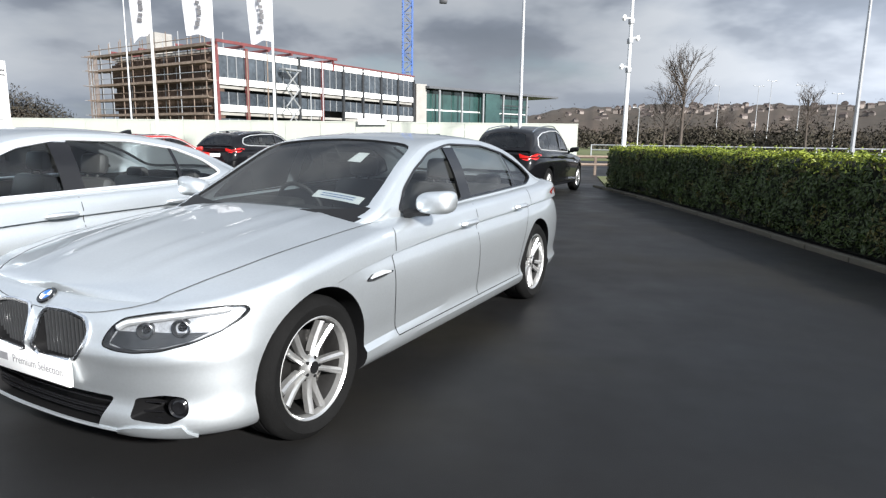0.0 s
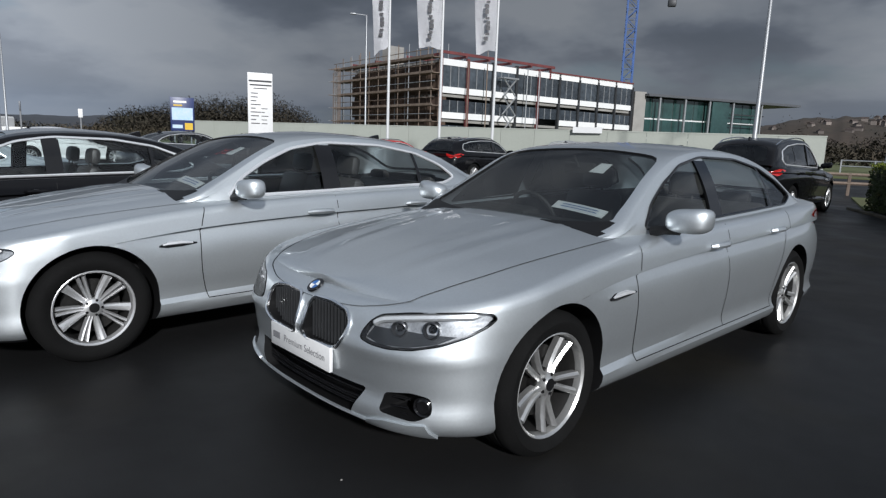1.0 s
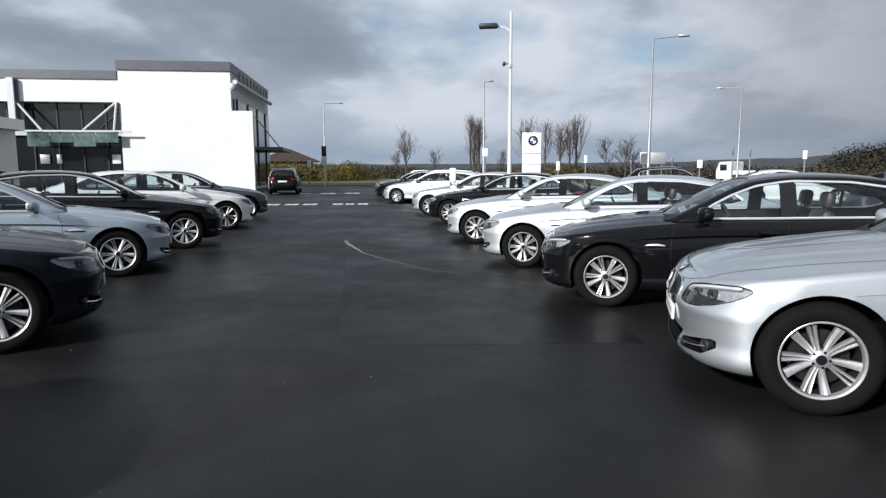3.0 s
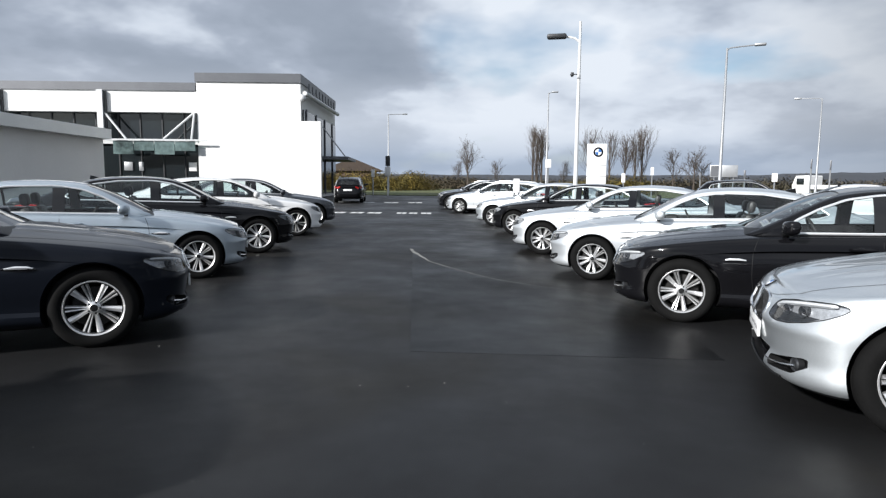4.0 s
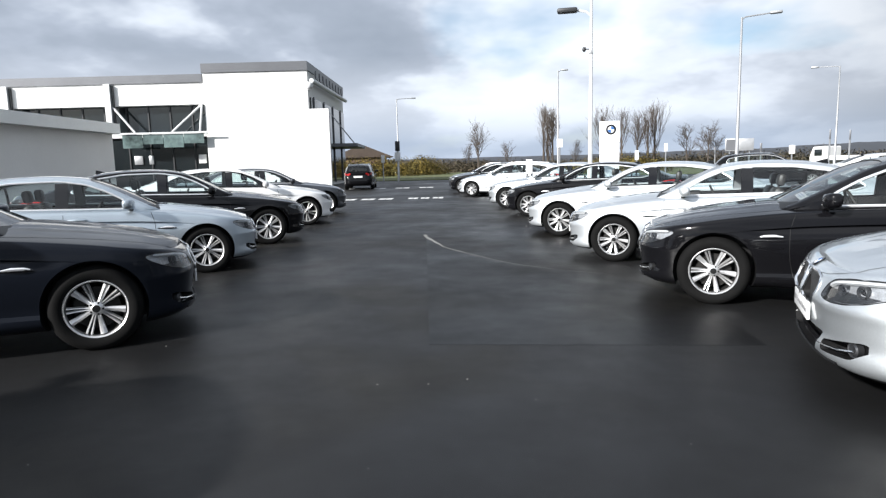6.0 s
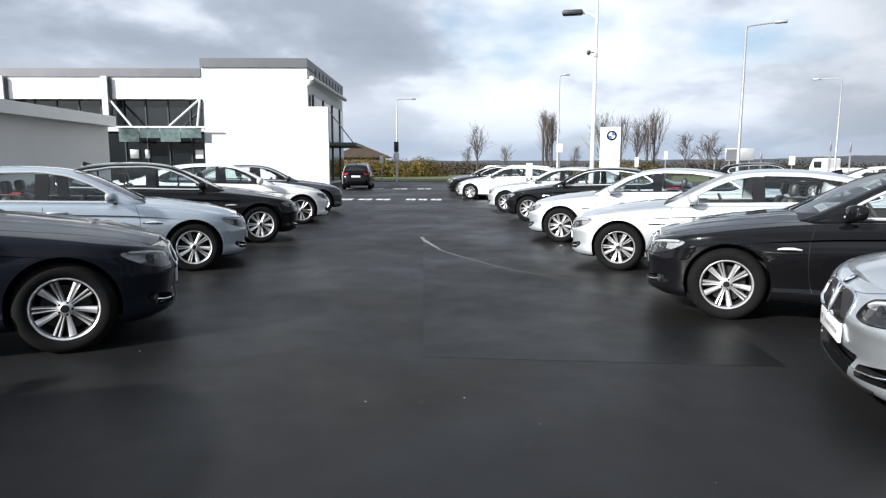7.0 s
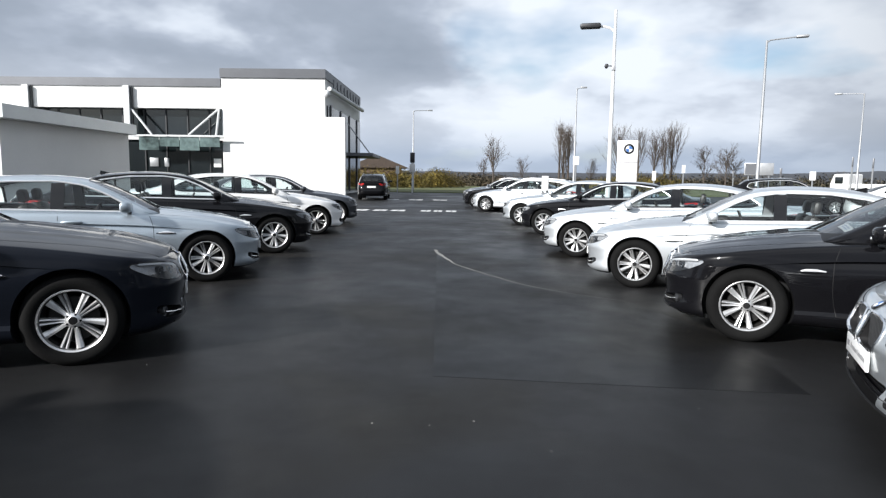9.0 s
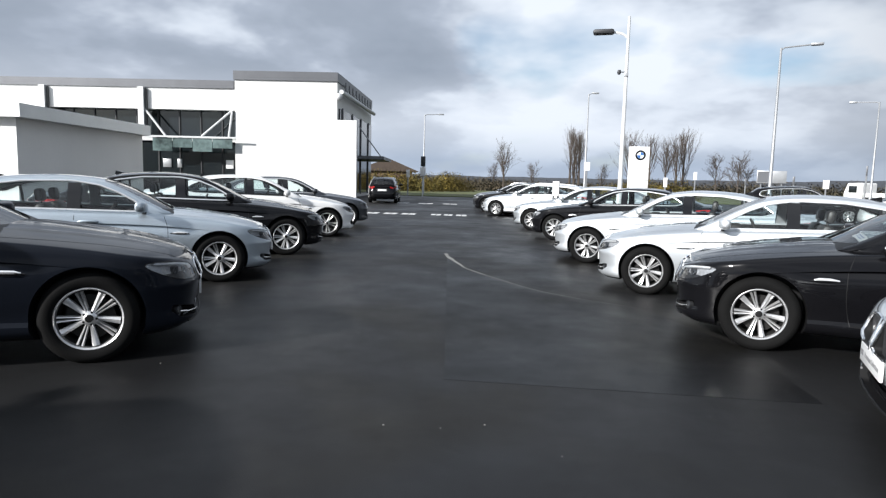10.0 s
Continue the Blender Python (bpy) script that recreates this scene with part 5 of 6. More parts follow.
showroom()


# ---- building site ----
def site():
    corner, left, right = Vector((-33.45, 74.3)), Vector((-55.7, 81.3)), Vector((-14.2, 109.0))
    t = thing("unfinished_building", "three-storey steel-framed office block under construction with white bands", "building")
    du, dv = (right - corner), (left - corner)
    u, v = du.normalized(), dv.normalized()
    L, W = du.length, dv.length
    ang = math.degrees(math.atan2(u.y, u.x))
    m = Matrix.Translation((corner.x, corner.y, 0)) @ pose(0, 0, 0, 0, 0, ang)

    def add(name, args, material, bevel=0):
        bm = bmesh.new()
        box(bm, *args, bevel)
        o = part(name, bm, material, t)
        o.matrix_basis = m
        return o
    H = [0.0, 4.4, 7.6, 11.9]
    for z in H[1:]:
        add("slab", (0.3, L - 0.3, 0.3, W - 0.3, z - 0.4, z - 0.05), E["concrete"])
    n = 9
    for i in range(n + 1):
        x = i * L / n
        bm = bmesh.new()
        box(bm, x - 0.2, x + 0.2, -0.06, 0.3, 0, 12.2 if i < 5 else 11.4)
        place(part("column", bm, E["red_steel"] if i in (0, 1, 4) else E["dark_steel"], t), m)
    rng = random.Random(3)
    for f in range(3):
        z0, z1 = H[f], H[f + 1]
        for i in range(n):
            x0, x1 = i * L / n + 0.22, (i + 1) * L / n - 0.22
            for z, h, miss in ((z0 + 0.05, 0.8, 0.0), (z1 - 0.8 if f == 2 else 1e3, 0.8, 0.1)):
                if z < 100 and not (f == 1 and i in (4, 5) and rng.random() < 0.5):
                    add("spandrel", (x0, x1, 0.02, 0.16, z, z + h), E["spandrel"])
            w = add("window", (x0, x1, 0.12, 0.18, z0 + 0.88, z1 - 0.82), E["site_glass"])
            for k in (1, 2):
                bm = bmesh.new()
                xx = x0 + (x1 - x0) * k / 3
                box(bm, xx - 0.05, xx + 0.05, 0.05, 0.12, z0 + 0.88, z1 - 0.82)
                o = part("mullion", bm, E["galv"], w)
    add("back_wall", (0.5, L - 0.5, 2.4, W - 0.6, 0, 11.4), E["dark_steel"])
    # red roof steel over the nearer half
    for i in range(6):
        x = i * L * 0.5 / 5
        add("roof_beam", (x - 0.12, x + 0.12, -0.1, W, 12.25, 12.55), E["red_steel"])
    for y in (0.0, W * 0.35, W * 0.7, W):
        add("roof_beam", (0, L * 0.52, y - 0.12, y + 0.12, 12.5, 12.85), E["red_steel"])
    for x in (0.0, L * 0.5):
        add("roof_post", (x - 0.12, x + 0.12, -0.1, 0.14, 11, 12.6), E["red_steel"])
    add("roof_edge", (L * 0.5, L, -0.1, 0.3, 11.9, 12.1), E["red_steel"])
    # brown sheathed end wall
    k = 8
    for f in range(3):
        for i in range(k):
            y0, y1 = i * W / k, (i + 1) * W / k - 0.12
            add("sheathing_panel", (-0.05, 0.12, y0, y1, H[f] + 0.3, H[f + 1] - 0.5 - 0.5 * (rng.random() < 0.3)), E["sheath"])
    add("core_wall", (0.3, 1.2, 0.4, W - 0.4, 0, 11.2), E["sheath"])
    add("stair_core", (1.5, 4, W - 8.5, W - 6.5, 11, 15.0), E["concrete"])
    # scaffolding on the end wall and round its far corner
    s = thing("scaffolding", "tube scaffolding with weathered board lifts on an unfinished wall", "scaffold")
    def pole(a, b, r=0.05, name="scaffold_tube"):
        bm = bmesh.new()
        tube(bm, [a, b], r, 5)
        place(part(name, bm, E["galv"] if rng.random() < 0.35 else E["timber"], s), m)
    for i in range(11):
        y = -0.2 + i * (W + 2.2) / 10
        for x in (-0.5, -1.7):
            pole((x, y, 0), (x, y, 12.6 + rng.random() * 1.4), 0.06)
    for z in (1.9, 3.9, 5.9, 7.9, 9.9, 11.8):
        bm = bmesh.new()
        box(bm, -1.75, -0.45, -0.6, W + 2.4, z, z + 0.10)
        place(part("board_lift", bm, E["timber"], s), m)
        pole((-1.75, -0.9, z + 1.0), (-1.75, W + 2.6, z + 1.0))
        bm = bmesh.new()
        box(bm, -1.82, -1.76, -0.6, W + 2.4, z + 0.02, z + 0.32)
        place(part("toe_board", bm, E["timber"], s), m)
        for yy in np.arange(W + 0.2, W + 3.2, 0.9):
            pole((-2.6, yy, z + 0.2), (6.0, yy, z + 0.2), 0.05)
    for i in range(9):
        pole((-1.8, W + 0.4 + i * 0.3, 0), (-1.8, W + 0.4 + i * 0.3, 11.5 + rng.random()), 0.05)
    for i in range(12):
        x, y = rng.uniform(0, 14), rng.uniform(0, W)
        pole((x, y, 12.2), (x, y, 13.4 + rng.random() * 1.6), 0.05)
    for x in (2.4 + L / n, 3.6, L * 0.36, L * 0.42):
        pole((x, -1.0, 0), (x, -1.0, 11.8), 0.08)
    # scissor tower by the long front
    lift = thing("scissor_tower", "grey zigzag access tower against an unfinished front", "access tower")
    bm = bmesh.new()
    x0 = L * 0.235
    for k in range(4):
        z = 0.6 + k * 2.4
        tube(bm, [(x0, -1.6, z), (x0 + 2.4, -1.6, z + 2.4)], 0.10, 5)
        tube(bm, [(x0 + 2.4, -1.5, z), (x0, -1.5, z + 2.4)], 0.10, 5)
    box(bm, x0 - 0.2, x0 + 2.6, -1.8, -0.6, 10.1, 10.3)
    place(part("tower_frame", bm, E["galv"], lift), m)

    # glazed office behind
    g = thing("glass_office", "low green-glazed office building with an overhanging roof", "building")
    a, b = direction(96.2, 112), direction(86.9, 131)
    ug = (b - a).normalized()
    mg = Matrix.Translation(a) @ pose(0, 0, 0, 0, 0, math.degrees(math.atan2(ug.y, ug.x)))
    Lg = (b - a).length
    def addg(name, args, material):
        bm = bmesh.new()
        box(bm, *args)
        return place(part(name, bm, material, g), mg)
    addg("wall", (0, Lg, 0.4, 12, 0, 10.0), E["panel"])
    addg("end_wall", (-2.0, 0.3, -0.4, 12, 0, 10.9), E["concrete"])
    addg("roof", (0, Lg + 8, -1.5, 13, 10.2, 10.6), E["coping"])
    for i in range(12):
        x0, x1 = i * Lg / 12, (i + 1) * Lg / 12 - 0.15
        for z0, z1 in ((0.2, 3.2), (3.5, 6.5), (6.8, 10.0)):
            addg("window", (x0, x1, 0.2, 0.4, z0, z1), E["green_glass"])
    addg("stair_block", (Lg * 0.52, Lg * 0.66, -1.2, 3, 0, 10.1), E["green_glass"])
    for k in range(4):
        addg("balcony_rail", (Lg * 0.68, Lg * 0.98, -1.0, -0.9, 2.9 + k * 1.7, 3.1 + k * 1.7), E["dark_steel"])
    for x in (0.1, 0.3, 0.5, 0.7, 0.95):
        addg("post", (Lg * x - 0.15, Lg * x + 0.15, -1.2, -0.9, 0, 10.2), E["galv"])

    # tower crane
    c = thing("tower_crane", "blue lattice tower crane over a building site", "crane")
    p = direction(97.7, 118)
    mc = Matrix.Translation(p) @ pose(0, 0, 0, 0, 0, 12)
    w, top = 0.85, 44
    for sx in (-1, 1):
        for sy in (-1, 1):
            bm = bmesh.new()
            box(bm, sx * w - 0.13, sx * w + 0.13, sy * w - 0.13, sy * w + 0.13, 0, top)
            place(part("mast_leg", bm, E["crane"], c), mc)
    bm = bmesh.new()
    z, flip = 0.0, 1
    while z < top:
        for sy in (-1, 1):
            tube(bm, [(-w * flip, sy * w, z), (w * flip, sy * w, z + 1.7)], 0.07, 4)
            tube(bm, [(sy * w, -w * flip, z), (sy * w, w * flip, z + 1.7)], 0.07, 4)
            tube(bm, [(-w, sy * w, z), (w, sy * w, z)], 0.06, 4)
        z, flip = z + 1.7, -flip
    place(part("mast_lattice", bm, E["crane"], c), mc)
    bm = bmesh.new()
    for y in (-0.6, 0.6):
        tube(bm, [(-14, y, top), (40, y, top)], 0.12, 5)
    tube(bm, [(-12, 0, top + 1.4), (40, 0, top + 1.2)], 0.12, 5)
    for i in range(-6, 20):
        tube(bm, [(i * 2, -0.6, top), (i * 2 + 1, 0, top + 1.3), (i * 2 + 2, 0.6, top)], 0.06, 4)
    place(part("jib", bm, E["crane"], c), mc)
    bm = bmesh.new()
    tube(bm, [(6.5, 0, top), (6.5, 0, 27)], 0.05, 4)
    box(bm, 5.8, 7.2, -0.4, 0.4, 25.8, 27, 0.2)
    place(part("hook_block", bm, E["dark_steel"], c), mc)


site()


def hoarding():
    t = structure(new("site_hoarding"), "long pale grey-green plywood hoarding round a building site", "hoarding")
    a, b = Vector((-43.5, 43.0)), Vector((5.9, 41.3))
    d = (b - a).normalized()
    ang = math.degrees(math.atan2(d.y, d.x))
    bm = bmesh.new()
    box(bm, 0.01, 2.43, -0.03, 0.03, 0, 2.42)
    box(bm, 0.0, 2.44, -0.05, 0.05, 2.42, 2.50)
    first = part("hoarding_panel", bm, E["hoard"], t)
    n = int((b - a).length / 2.44)
    for i in range(n):
        o = first if i == 0 else new("hoarding_panel", first.data)
        o.parent = t
        p = a + d * 2.44 * i
        o.matrix_basis = Matrix.Translation((p.x, p.y, 0)) @ pose(0, 0, 0, 0, 0, ang)
    p = direction(100.6, 42.1)
    bm = bmesh.new()
    box(bm, -0.95, 0.95, -0.03, 0.03, 2.3, 2.68)
    s = thing("site_notice", "small white notice board fixed on the hoarding", "sign")
    s.matrix_basis = Matrix.Translation((p.x, p.y, 0))
    part("board", bm, E["spandrel"], s)


hoarding()


# ---- poles, flags and signs ----
def flagpole(p, lean, label):
    t = thing("flagpole", label, "flagpole", Matrix.Translation(p) @ pose(0, 0, 0, 0, 0, 26), "flagpoles before the hoarding")
    bm = bmesh.new()
    tube(bm, [(0, 0, 0), (0, 0, 4.5), (0, 0, 9.2)], [0.075, 0.062, 0.045], 10)
    part("pole", bm, E["steel_w"], t)
    bm = bmesh.new()
    rows = []
    for i in range(15):
        s = i / 14
        z = 8.9 - 3.1 * s
        row = []
        for k in range(7):
            w = k / 6
            x = -0.06 - w * (1.35 - 0.25 * s) * lean[0]
            y = 0.10 * math.sin(5 * w + 3 * s + lean[1]) * w + 0.12 * w * lean[1]
            row.append(bm.verts.new((x, y, z - 0.35 * w * lean[2] - 0.06 * math.sin(7 * w + lean[1]))))
        rows.append(row)
    for a, b in zip(rows, rows[1:]):
        for k in range(6):
            bm.faces.new((a[k], a[k + 1], b[k + 1], b[k]))
    bmesh.ops.solidify(bm, geom=bm.faces[:], thickness=0.006)
    cloth = part("flag", bm, E["flag"], t, "white flag with dark vertical print")
    for i in range(8):
        bm = bmesh.new()
        z = 7.9 - i * 0.24
        x = -0.06 - (0.5 + 0.06 * math.sin(i)) * 1.1 * lean[0]
        box(bm, x - 0.09, x + 0.09, -0.13, -0.115 + 0.02 * (i % 2), z, z + 0.11 + 0.05 * (i % 3), 0, None)
        part("flag_print", bm, M["ink"], cloth)


for az, d, lean in ((118.44, 31.0, (0.6, 0.3, 1.2)), (113.77, 31.0, (0.95, 1.1, -0.2)), (108.95, 31.0, (0.8, 2.0, 0.5))):
    flagpole(direction(az, d), lean, "tall white flagpole with a hanging white flag")


def sign_board(name, label, p, ang, w, z0, z1, face, bars, category="sign", legs=True):
    t = thing(name, label, category, Matrix.Translation((p.x, p.y, 0)) @ pose(0, 0, 0, 0, 0, ang))
    bm = bmesh.new()
    box(bm, -0.05, 0.05, -w / 2, w / 2, z0, z1, 0.01)
    panel = part("panel", bm, face, t)
    if legs:
        for y in (-w * 0.35, w * 0.35):
            bm = bmesh.new()
            tube(bm, [(-0.1, y, 0), (-0.1, y, z1 - 0.1)], 0.05, 6)
            part("leg", bm, E["galv"], t)
    for y0, y1, za, zb, mat_ in bars:
        bm = bmesh.new()
        box(bm, 0.052, 0.058, y0, y1, za, zb)
        part("print", bm, mat_, panel)
    return t


rng = random.Random(9)
p = direction(129.58, 36)
rows = [(-0.6, 0.6, 4.22, 4.32, M["ink"]), (-0.55, 0.6, 4.02, 4.10, M["ink"]), (-0.35, 0.35, 3.86, 3.91, M["ink"])]
for i in range(9):
    rows.append((-0.5, -0.5 + rng.uniform(0.25, 0.55), 3.6 - i * 0.2, 3.65 - i * 0.2, M["ink"]))
    if i > 3:
        rows.append((0.05, 0.05 + rng.uniform(0.15, 0.5), 3.6 - i * 0.2, 3.64 - i * 0.2, M["ink"]))
sign_board("contractor_board", "tall white site board with rows of dark print", p, -49 + 4, 1.3, 1.2, 4.7, E["spandrel"], rows)
p = direction(135.95, 51)
sign_board("poster_sign", "navy advertising sign with a pale picture and yellow corner", p, -43, 1.65, 1.5, 3.95, E["navy"],
           [(-0.72, 0.72, 2.3, 3.2, E["sky_print"]), (0.15, 0.7, 1.6, 2.1, E["yellow"]), (-0.6, 0.3, 3.55, 3.7, E["spandrel"]), (-0.6, 0.0, 3.32, 3.42, E["yellow"]), (-0.7, 0.0, 1.7, 1.95, E["sky_print"])])
p = direction(165.35, 39.2)
t = sign_board("brand_totem", "white upright totem sign with a round badge", p, -14, 1.16, 0.0, 3.72, E["spandrel"], [(-0.58, 0.58, 2.42, 2.45, E["coping"]), (-0.58, 0.58, 1.75, 1.77, E["coping"])], legs=False)
for r, h, mat_ in ((0.30, 0.06, M["gloss_black"]), (0.19, 0.07, M["plate"])):
    bm = bmesh.new()
    lathe(bm, [(0, h), (r, h), (r, 0.05)], 24, pose(0, 0.08, 3.22, 0, 0, -90))
    part("round_badge", bm, mat_, t)
bm = bmesh.new()
for a in (0, 180):
    pts = [(0, 0)] + [(0.185 * math.cos(radians(a + k)), 0.185 * math.sin(radians(a + k))) for k in range(0, 91, 15)]
    prism(bm, [(0.08 + y, 3.22 + z) for y, z in pts], 0.071, 0.078, "x")
part("badge_quarter", bm, M["blue"], t)


def street_lamp(p, h, arm, ang, label, heads=1, thick=0.09, material=None, above=0.0):
    t = thing("street_lamp", label, "street lamp", Matrix.Translation((p.x, p.y, 0)) @ pose(0, 0, 0, 0, 0, ang))
    bm = bmesh.new()
    tube(bm, [(0, 0, 0), (0, 0, 1.2), (0, 0, 1.25), (0, 0, h + above)], [thick * 1.3, thick * 1.3, thick, thick * 0.55], 10)
    part("pole", bm, material or E["galv"], t)
    for s in ((1,) if heads == 1 else (1, -1)):
        bm = bmesh.new()
        tube(bm, [(0, 0, h - 0.12), (0.15 * s, 0, h), (arm * s, 0, h + 0.06)], 0.035, 6)
        part("arm", bm, material or E["galv"], t)
        bm = bmesh.new()
        box(bm, arm - 0.05, arm + 0.5, -0.13, 0.13, h + 0.0, h + 0.13, 0.05) if s > 0 else box(bm, -arm - 0.5, -arm + 0.05, -0.13, 0.13, h, h + 0.13, 0.05)
        part("lamp_head", bm, E["galv"] if material is None else E["dark_steel"], t)
    return t


def camera_dome(t, z, side, k=1.0, shell=None):
    bm = bmesh.new()
    tube(bm, [(0, 0, z), (side * 0.35 * k, 0, z + 0.02 * k)], 0.03 * k, 6)
    tube(bm, [(side * 0.36 * k, 0, z + 0.12 * k), (side * 0.38 * k, 0, z - 0.02 * k), (side * 0.38 * k, 0, z - 0.12 * k)], [0.08 * k, 0.11 * k, 0.05 * k], 10)
    part("security_camera", bm, shell or E["spandrel"], t)
    bm = bmesh.new()
    box(bm, -0.1 * k, 0.1 * k, -0.12 * k, 0.12 * k, z - 0.25 * k, z - 0.02 * k, 0.02 * k)
    part("junction_box", bm, E["galv"], t)


t = street_lamp(direction(167.15, 18.4), 5.42, 0.42, -103, "slim white lamp post with a flat dark head and camera", material=E["steel_w"], thick=0.062, above=0.45)
camera_dome(t, 4.42, 1, 0.5, E["dark_steel"])
street_lamp(direction(155.2, 36), 8.35, 1.3, 65, "tall grey street lamp with a side arm")
street_lamp(direction(169.75, 56), 9.15, 0.35, 80, "grey street lamp beyond the forecourt")
street_lamp(direction(-175.8, 66), 8.25, 1.5, 94, "grey street lamp beyond the forecourt")
street_lamp(direction(148.2, 60), 8.4, 1.5, 238, "far grey street lamp by the road")
street_lamp(direction(120.6, 60), 12.6, 1.0, 210, "tall lamp beside the hoarding")
street_lamp(direction(87.15, 33), 10.5, 1.0, 180, "tall grey lamp column behind the parked cars", thick=0.11)
street_lamp(direction(61.1, 42), 11.5, 1.2, 200, "tall grey lamp column behind the hedge", thick=0.12)
for az, d, h in ((71.0, 140, 12.8), (68.1, 150, 13.4), (67.2, 150, 14.4), (65.1, 145, 12.9), (62.6, 135, 10.5), (77.2, 110, 7)):
    street_lamp(direction(az, d), h, 0.8, 200, "far street lamp by the main road", heads=2 if az < 70 else 1)
t = street_lamp(direction(78.0, 31), 9.0, 0.3, 20, "white camera mast with three security cameras", material=E["steel_w"], thick=0.11)
for z, s in ((6.95, -1), (6.1, 1), (4.8, -1)):
    camera_dome(t, z, s)


# ---- trees, scrub, hills ----
def bare_tree(p, h, spread, seed, label, columnar=False):
    rng = random.Random(seed)
    t = thing("bare_tree", label, "tree", Matrix.Translation((p.x, p.y, 0)))
    bm = bmesh.new()
    lean = Vector((rng.uniform(-0.03, 0.03), rng.uniform(-0.03, 0.03), 1))
    tube(bm, [lean * h * s for s in (0, 0.25, 0.5, 0.72)], [h * 0.02, h * 0.016, h * 0.011, h * 0.004], 7)
    part("trunk", bm, E["bark"], t)
    bm = bmesh.new()

    def twig(a, d, length, r, depth):
        mid = a + d * length * 0.5 + Vector((rng.gauss(0, 1), rng.gauss(0, 1), rng.gauss(0, 0.5))) * length * 0.06
        b = a + d * length
        tube(bm, [a, mid, b], [r, r * 0.75, r * 0.45], 4 if depth < 2 else 3, caps=False)
        if depth < 3:
            for k in range(4 if depth < 2 else 3):
                q = a.lerp(b, rng.uniform(0.3, 1.0))
                e = (d + Vector((rng.gauss(0, 1), rng.gauss(0, 1), rng.gauss(0.25, 0.6))) * (0.24 if columnar else 0.5)).normalized()
                twig(q, e, length * rng.uniform(0.4, 0.62), r * 0.5, depth + 1)
    for k in range(13 if columnar else 21):
        s = rng.uniform(0.08, 0.7) if columnar else rng.uniform(0.18, 0.72)
        a = rng.uniform(0, math.tau)
        d = Vector((math.cos(a) * spread, math.sin(a) * spread, 1.0)).normalized()
        twig(lean * h * s, d, h * 0.52 * (1.05 - s) if columnar else h * 0.36 * (1.1 - s * 0.6), h * (0.0048 if columnar else 0.0055), 0)
    part("crown", bm, E["bark"], t)


TREES = [(73.6, 62, 9.8, 0.5, 0), (74.9, 64, 7.2, 0.6, 0), (70.6, 150, 9, 0.6, 0), (64.4, 120, 11, 0.55, 0), (171.0, 92, 9.6, 0.16, 1), (170.6, 91, 10.0, 0.16, 1), (170.2, 93, 9.4, 0.16, 1), (165.9, 95, 10.0, 0.26, 1), (164.2, 96, 9.2, 0.25, 1),
         (162.9, 94, 7.6, 0.3, 0), (162.0, 93, 8.8, 0.22, 1), (161.5, 95, 10.2, 0.2, 1), (176.9, 80, 6.6, 0.4, 0), (174.2, 120, 5.6, 0.5, 0), (158.85, 100, 6.3, 0.5, 0), (157.2, 96, 6.4, 0.7, 0), (177.8, 110, 5.0, 0.5, 0), (168.2, 99, 4.6, 0.6, 0), (156.6, 99, 5.2, 0.7, 0)]
for i, (az, d, h, spread, col) in enumerate(TREES):
    bare_tree(direction(az, d), h, spread, 120 + i, "tall leafless upright poplar tree" if col else "leafless winter tree with fine twigs", bool(col))


def scrub(name, label, spots, material, seed, twig=0.25, per=900):
    """A low mass of bushes as many small blades."""
    rng = random.Random(seed)
    verts, faces, lit = [], [], []
    for x, y, r, h in spots:
        for _ in range(per):
            a, q = rng.uniform(0, math.tau), math.sqrt(rng.random())
            z = h * rng.random() * math.sqrt(max(1 - q * q * 0.9, 0.05)) * (0.75 + 0.35 * rng.random())
            c = Vector((x + r * q * math.cos(a), y + r * q * math.sin(a), z))
            u = Vector((rng.gauss(0, 1), rng.gauss(0, 1), rng.gauss(0, 1))).normalized() * twig
            v = Vector((rng.gauss(0, 1), rng.gauss(0, 1), rng.gauss(0, 1))).normalized() * twig * 0.6
            k = len(verts)
            verts.extend([c - u, c + v, c + u])
            faces.append((k, k + 1, k + 2))
            up_ = (Vector((math.cos(a) * q * 0.8, math.sin(a) * q * 0.8, 0.55)) + u.normalized() * 0.3).normalized()
            lit.extend([up_] * 3)
    me = bpy.data.meshes.new(name)
    me.from_pydata(verts, [], faces)
    me.materials.append(material)
    # every blade is lit as a piece of the rounded bush that it belongs to
    me.polygons.foreach_set("use_smooth", [True] * len(faces))
    me.normals_split_custom_set_from_vertices([tuple(v) for v in lit])
    return tagged(new(name, me), label, "bushes", kind="stuff")


rng = random.Random(77)
spots = [(*direction(az + rng.uniform(-0.8, 0.8), rng.uniform(80, 100)).xy, rng.uniform(2, 4), rng.uniform(1.8, 3.2)) for az in np.arange(-178.5, -171, 0.5)]
spots += [(*direction(az + rng.uniform(-0.5, 0.5), rng.uniform(72, 90)).xy, rng.uniform(2, 4), rng.uniform(1.6, 2.5)) for az in np.arange(162, 168, 0.8)]
scrub("gorse_bushes", "yellow-flowered gorse bushes along the far verge", spots, E["gorse"], 1, 0.16, 1500)
spots = [(*direction(az + rng.uniform(-1, 1), rng.uniform(105, 150)).xy, rng.uniform(4, 9), rng.uniform(1.2, 3.0)) for az in np.arange(128, 190, 0.9)]
scrub("winter_scrub", "brown leafless scrub along the road", spots, E["thicket"], 2, 0.24, 1700)
spots = [(*direction(az + rng.uniform(-1, 1), rng.uniform(120, 260)).xy, rng.uniform(7, 14), rng.uniform(3.5, 7.0)) for az in np.arange(50, 86, 0.7)]
